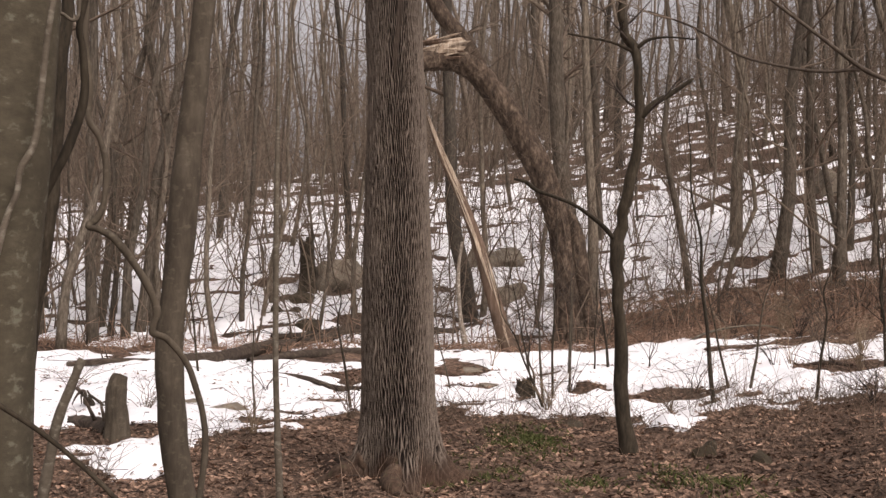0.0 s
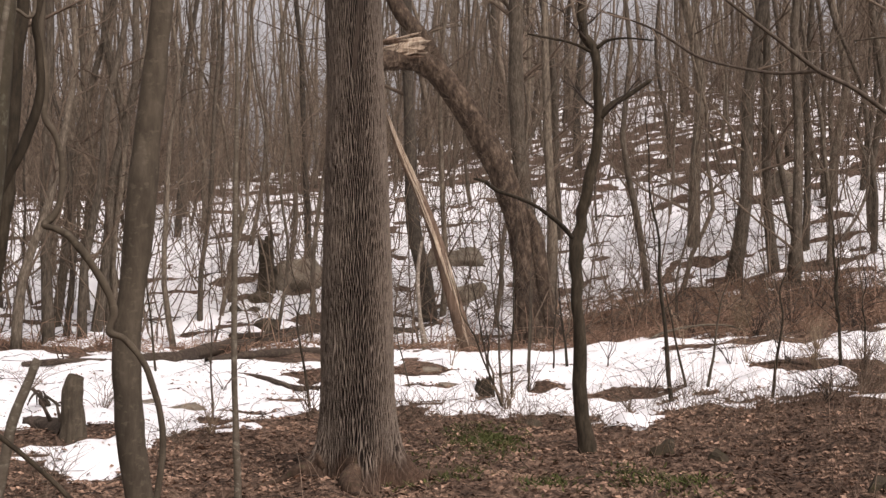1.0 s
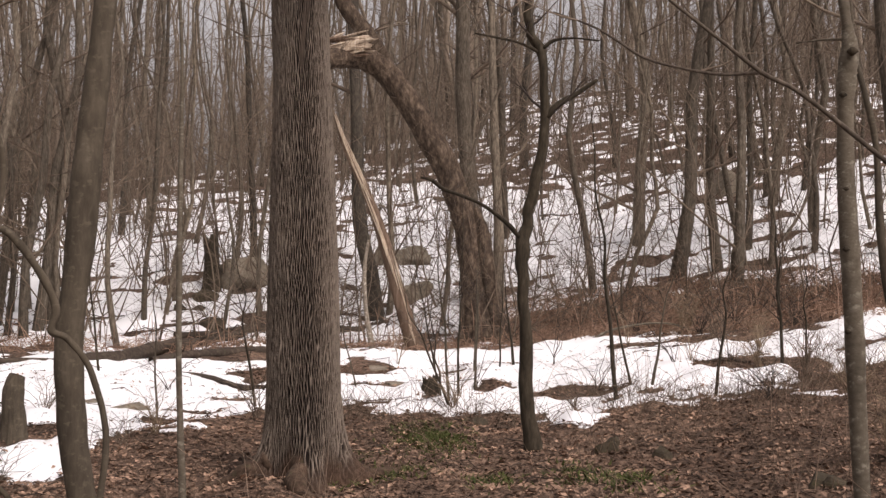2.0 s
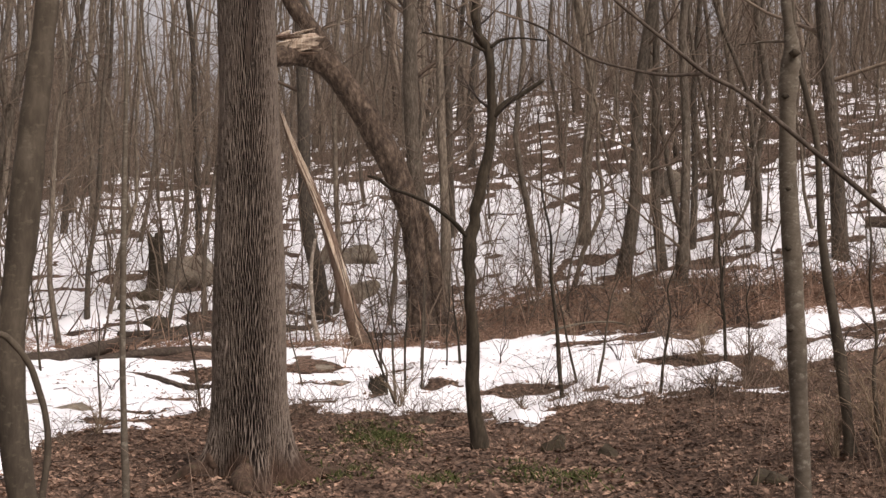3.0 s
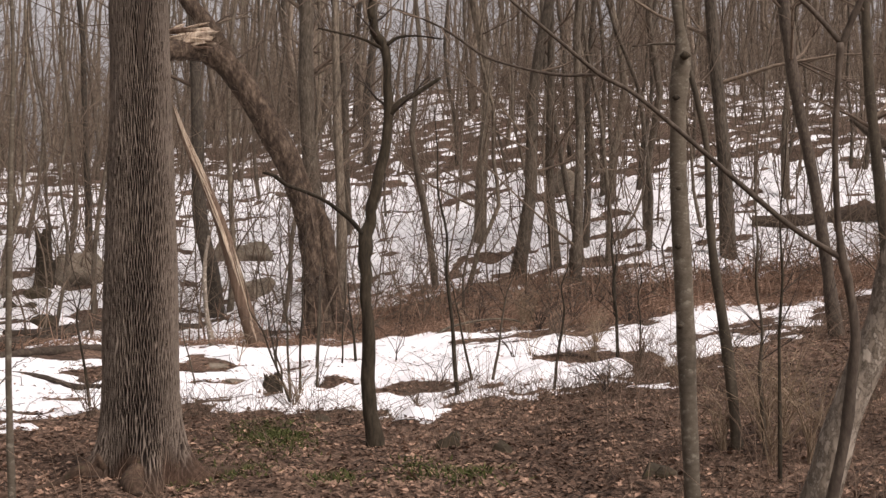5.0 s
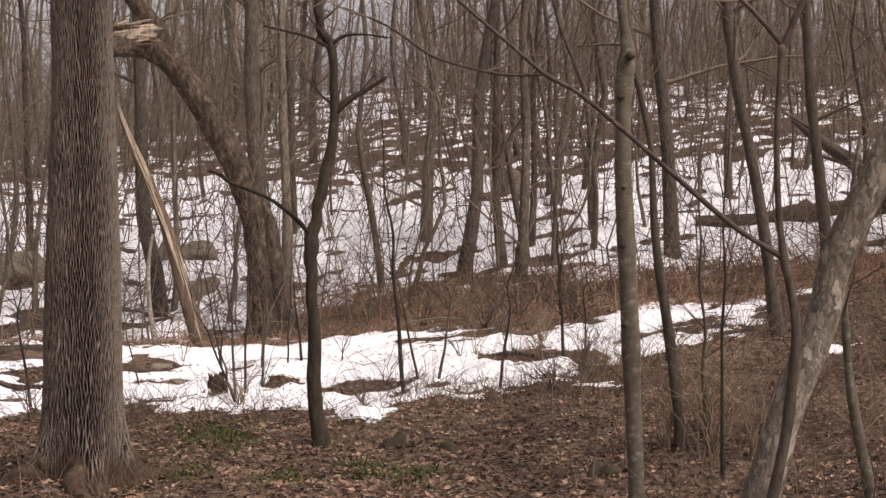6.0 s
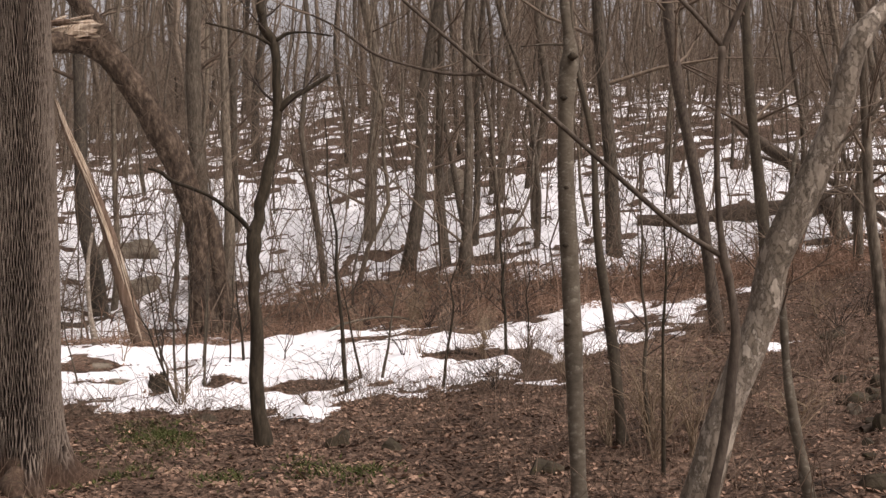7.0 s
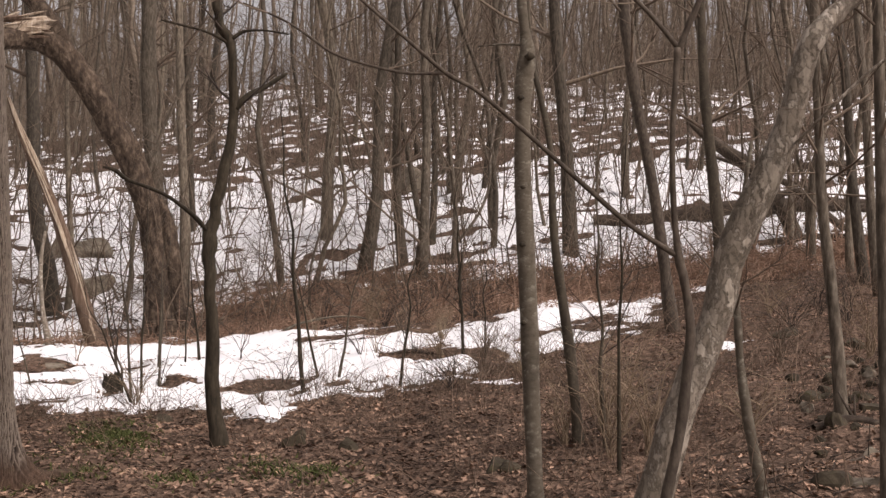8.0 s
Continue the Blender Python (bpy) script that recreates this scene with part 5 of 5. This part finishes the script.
for k, (x, y, h) in enumerate([(5.379, 15.663, 0.900), (5.842, 15.201, 0.800), (5.585, 17.846, 0.700), (4.408, 8.673, 1.000), (4.689, 8.544, 1.100), (5.118, 9.135, 0.900), (4.275, 9.236, 0.800), (5.604, 18.545, 0.900), (5.585, 14.486, 0.900), (5.825, 16.969, 0.700), (-5.037, 16.589, 0.800), (-1.100, 14.449, 1.000), (1.313, 15.210, 0.800), (2.710, 14.375, 0.600), (4.610, 9.209, 1.200), (4.767, 9.129, 1.100), (6.316, 10.393, 0.800), (7.920, 11.512, 0.900), (-2.080, 13.416, 0.700), (-3.605, 14.818, 0.700), (8.886, 12.689, 0.900), (9.485, 14.057, 0.800), (9.635, 12.589, 1.000), (9.979, 13.625, 0.900), (8.229, 10.383, 0.900), (5.620, 8.547, 0.700), (4.678, 13.222, 0.700), (5.396, 12.739, 0.800), (6.567, 14.050, 0.800), (4.911, 20.501, 0.900), (5.735, 20.053, 1.000), (6.418, 19.863, 1.000), (5.731, 19.569, 0.900), (5.526, 19.950, 0.900), (7.077, 18.902, 0.800), (1.769, 16.865, 0.900), (0.774, 19.392, 0.800), (3.144, 18.504, 0.900), (3.277, 15.828, 0.800), (4.767, 16.669, 1.000), (-2.419, 16.592, 0.900), (4.483, 16.462, 0.900), (4.503, 19.339, 0.900)]):
    straw = k % 3 == 0 or k in (4, 14, 25)
    shrub(x, y, h, h * (0.55 if straw else 0.75), 15 if straw and k < 35 else 13 if k < 35 else 5, 900 + k, STRAW if straw else DARK_TWIG if k > 19 else TWIG, "bare shrub of thin arching twigs" if not straw else "clump of dry straw-coloured arching stems")

# ---- dry stems standing in the leaf litter ----
n = 8000
X, Y = r4.uniform(-1.5, 13, n), r4.uniform(6.0, 17.5, n)
ok = (snow_depth(X, Y) < 0.02) & (r4.uniform(0, 1, n) < step(0, 5, X) + 0.22) & (value_noise(X / 1.3, Y / 1.3, 77) > 0.33)
X, Y = X[ok], Y[ok]
n = len(X)
weeds = Mesh()
weeds.reeds(standing(r4, X, Y, land(X, Y), 0.10 + 0.75 * r4.uniform(0, 1, n) ** 2.4, r4.normal(0, 0.42, (n, 2)), np.full(n, 0.95)), np.tile([0.0035, 0.0028, 0.001], (n, 1)), 3)
tagged(put("dry_stems", weeds, DRY), "thin brown dry stems standing in leaf litter", "stems", "", "stuff")

# ---- fine twigs along the melting edge of the snow ----
n = 3200
X = r4.uniform(-4.5, 9.5, n)
Y = np.interp(X, *NEAR_EDGE) + r4.normal(-0.15, 0.45, n)
ok = value_noise(X / 0.9, Y / 0.9, 78) > 0.4
X, Y = X[ok], Y[ok]
n = len(X)
fringe = Mesh()
fringe.reeds(standing(r4, X, Y, over_snow(X, Y), 0.06 + 0.4 * r4.uniform(0, 1, n) ** 2, r4.normal(0, 0.6, (n, 2)), np.full(n, 0.9)), np.tile([0.0035, 0.003, 0.001], (n, 1)), 3)
tagged(put("edge_twigs", fringe, TWIG), "fine bare twigs along the melting snow edge", "twigs", "", "stuff")

# ---- dead leaves ----
leaves = Mesh()
lv, lf = [], []
n = 210000
X, Y = r4.uniform(-7, 13, n), 4.2 + 15 * r4.uniform(0, 1, n) ** 1.2
deep = snow_depth(X, Y)
ok = (deep < 0.005) | (r4.uniform(0, 1, n) < 0.035)
X, Y = X[ok], Y[ok]
Z = land(X, Y) + np.maximum(0, deep[ok])
n = len(X)
size = np.where(r4.uniform(0, 1, n) < 0.12, r4.uniform(0.026, 0.044, n), 0.011 + 0.022 * r4.uniform(0, 1, n) ** 1.9) * (1 - 0.3 * step(3, 6, X))
a = r4.uniform(0, 6.28, n)
tilt, tilt2 = r4.normal(0, 0.32, n), r4.normal(0, 0.32, n)
for (u, v, c) in ((-1.0, 0, 0.0), (-0.2, 0.62, 0.28), (1.1, 0.0, 0.15), (-0.2, -0.62, 0.28)):
    lx = size * (u * np.cos(a) - v * np.sin(a))
    ly = size * (u * np.sin(a) + v * np.cos(a))
    lv.append(np.column_stack([X + lx, Y + ly, Z + 0.014 + lx * tilt + ly * tilt2 + c * size]))
leaves.add(np.stack(lv, 1).reshape(-1, 3), (np.arange(n)[:, None, None] * 4 + np.array([(0, 1, 2), (0, 2, 3)])[None]).reshape(-1, 3))
tagged(put("dead_leaves", leaves, LEAF, None, "", False), "carpet of curled brown dead leaves", "leaves", "", "stuff")

# ---- moss, ferns and fallen twigs ----
moss = Mesh()
for part_no, (px, py, rx, ry) in enumerate([(0.873, 12.874, 0.359, 0.854), (-0.021, 11.282, 0.314, 0.621), (2.051, 10.620, 0.301, 0.561), (0.436, 10.911, 0.228, 0.509), (1.242, 10.397, 0.243, 0.621), (2.270, 9.691, 0.277, 0.474)]):
    n = 220 if part_no else 1300
    X, Y = px + r4.normal(0, rx * 0.55, n), py + r4.normal(0, ry * 0.55, n)
    foot = np.column_stack([X, Y, land(X, Y) + 0.01])
    w = np.column_stack([r4.uniform(0.005, 0.013, n), r4.normal(0, 0.006, n), np.zeros(n)])
    tip = np.column_stack([r4.normal(0, 0.05, (n, 2)), r4.uniform(0.02, 0.06, n)])
    moss.add(np.stack([foot - w, foot + w, foot + tip], 1), np.arange(3 * n).reshape(-1, 3))
tagged(put("green_moss", moss, MOSS, None, "", False), "low green moss and fern patches among leaves", "moss", "", "stuff")
n = 2600
X, Y = r4.uniform(-7, 13, n), 5 + 18 * r4.uniform(0, 1, n) ** 1.1
ok = (snow_depth(X, Y) < 0.02) | (r4.uniform(0, 1, n) < 0.3)
X, Y = X[ok], Y[ok]
n = len(X)
litter = Mesh()
litter.reeds(*lying(r4, X, Y, 0.08 + 0.6 * r4.uniform(0, 1, n) ** 1.6, r4.uniform(0.002, 0.006, n)), 4, True)
tagged(put("fallen_twigs", litter, DARK_TWIG), "scattered fallen twigs on leaves and snow", "twigs", "", "stuff")
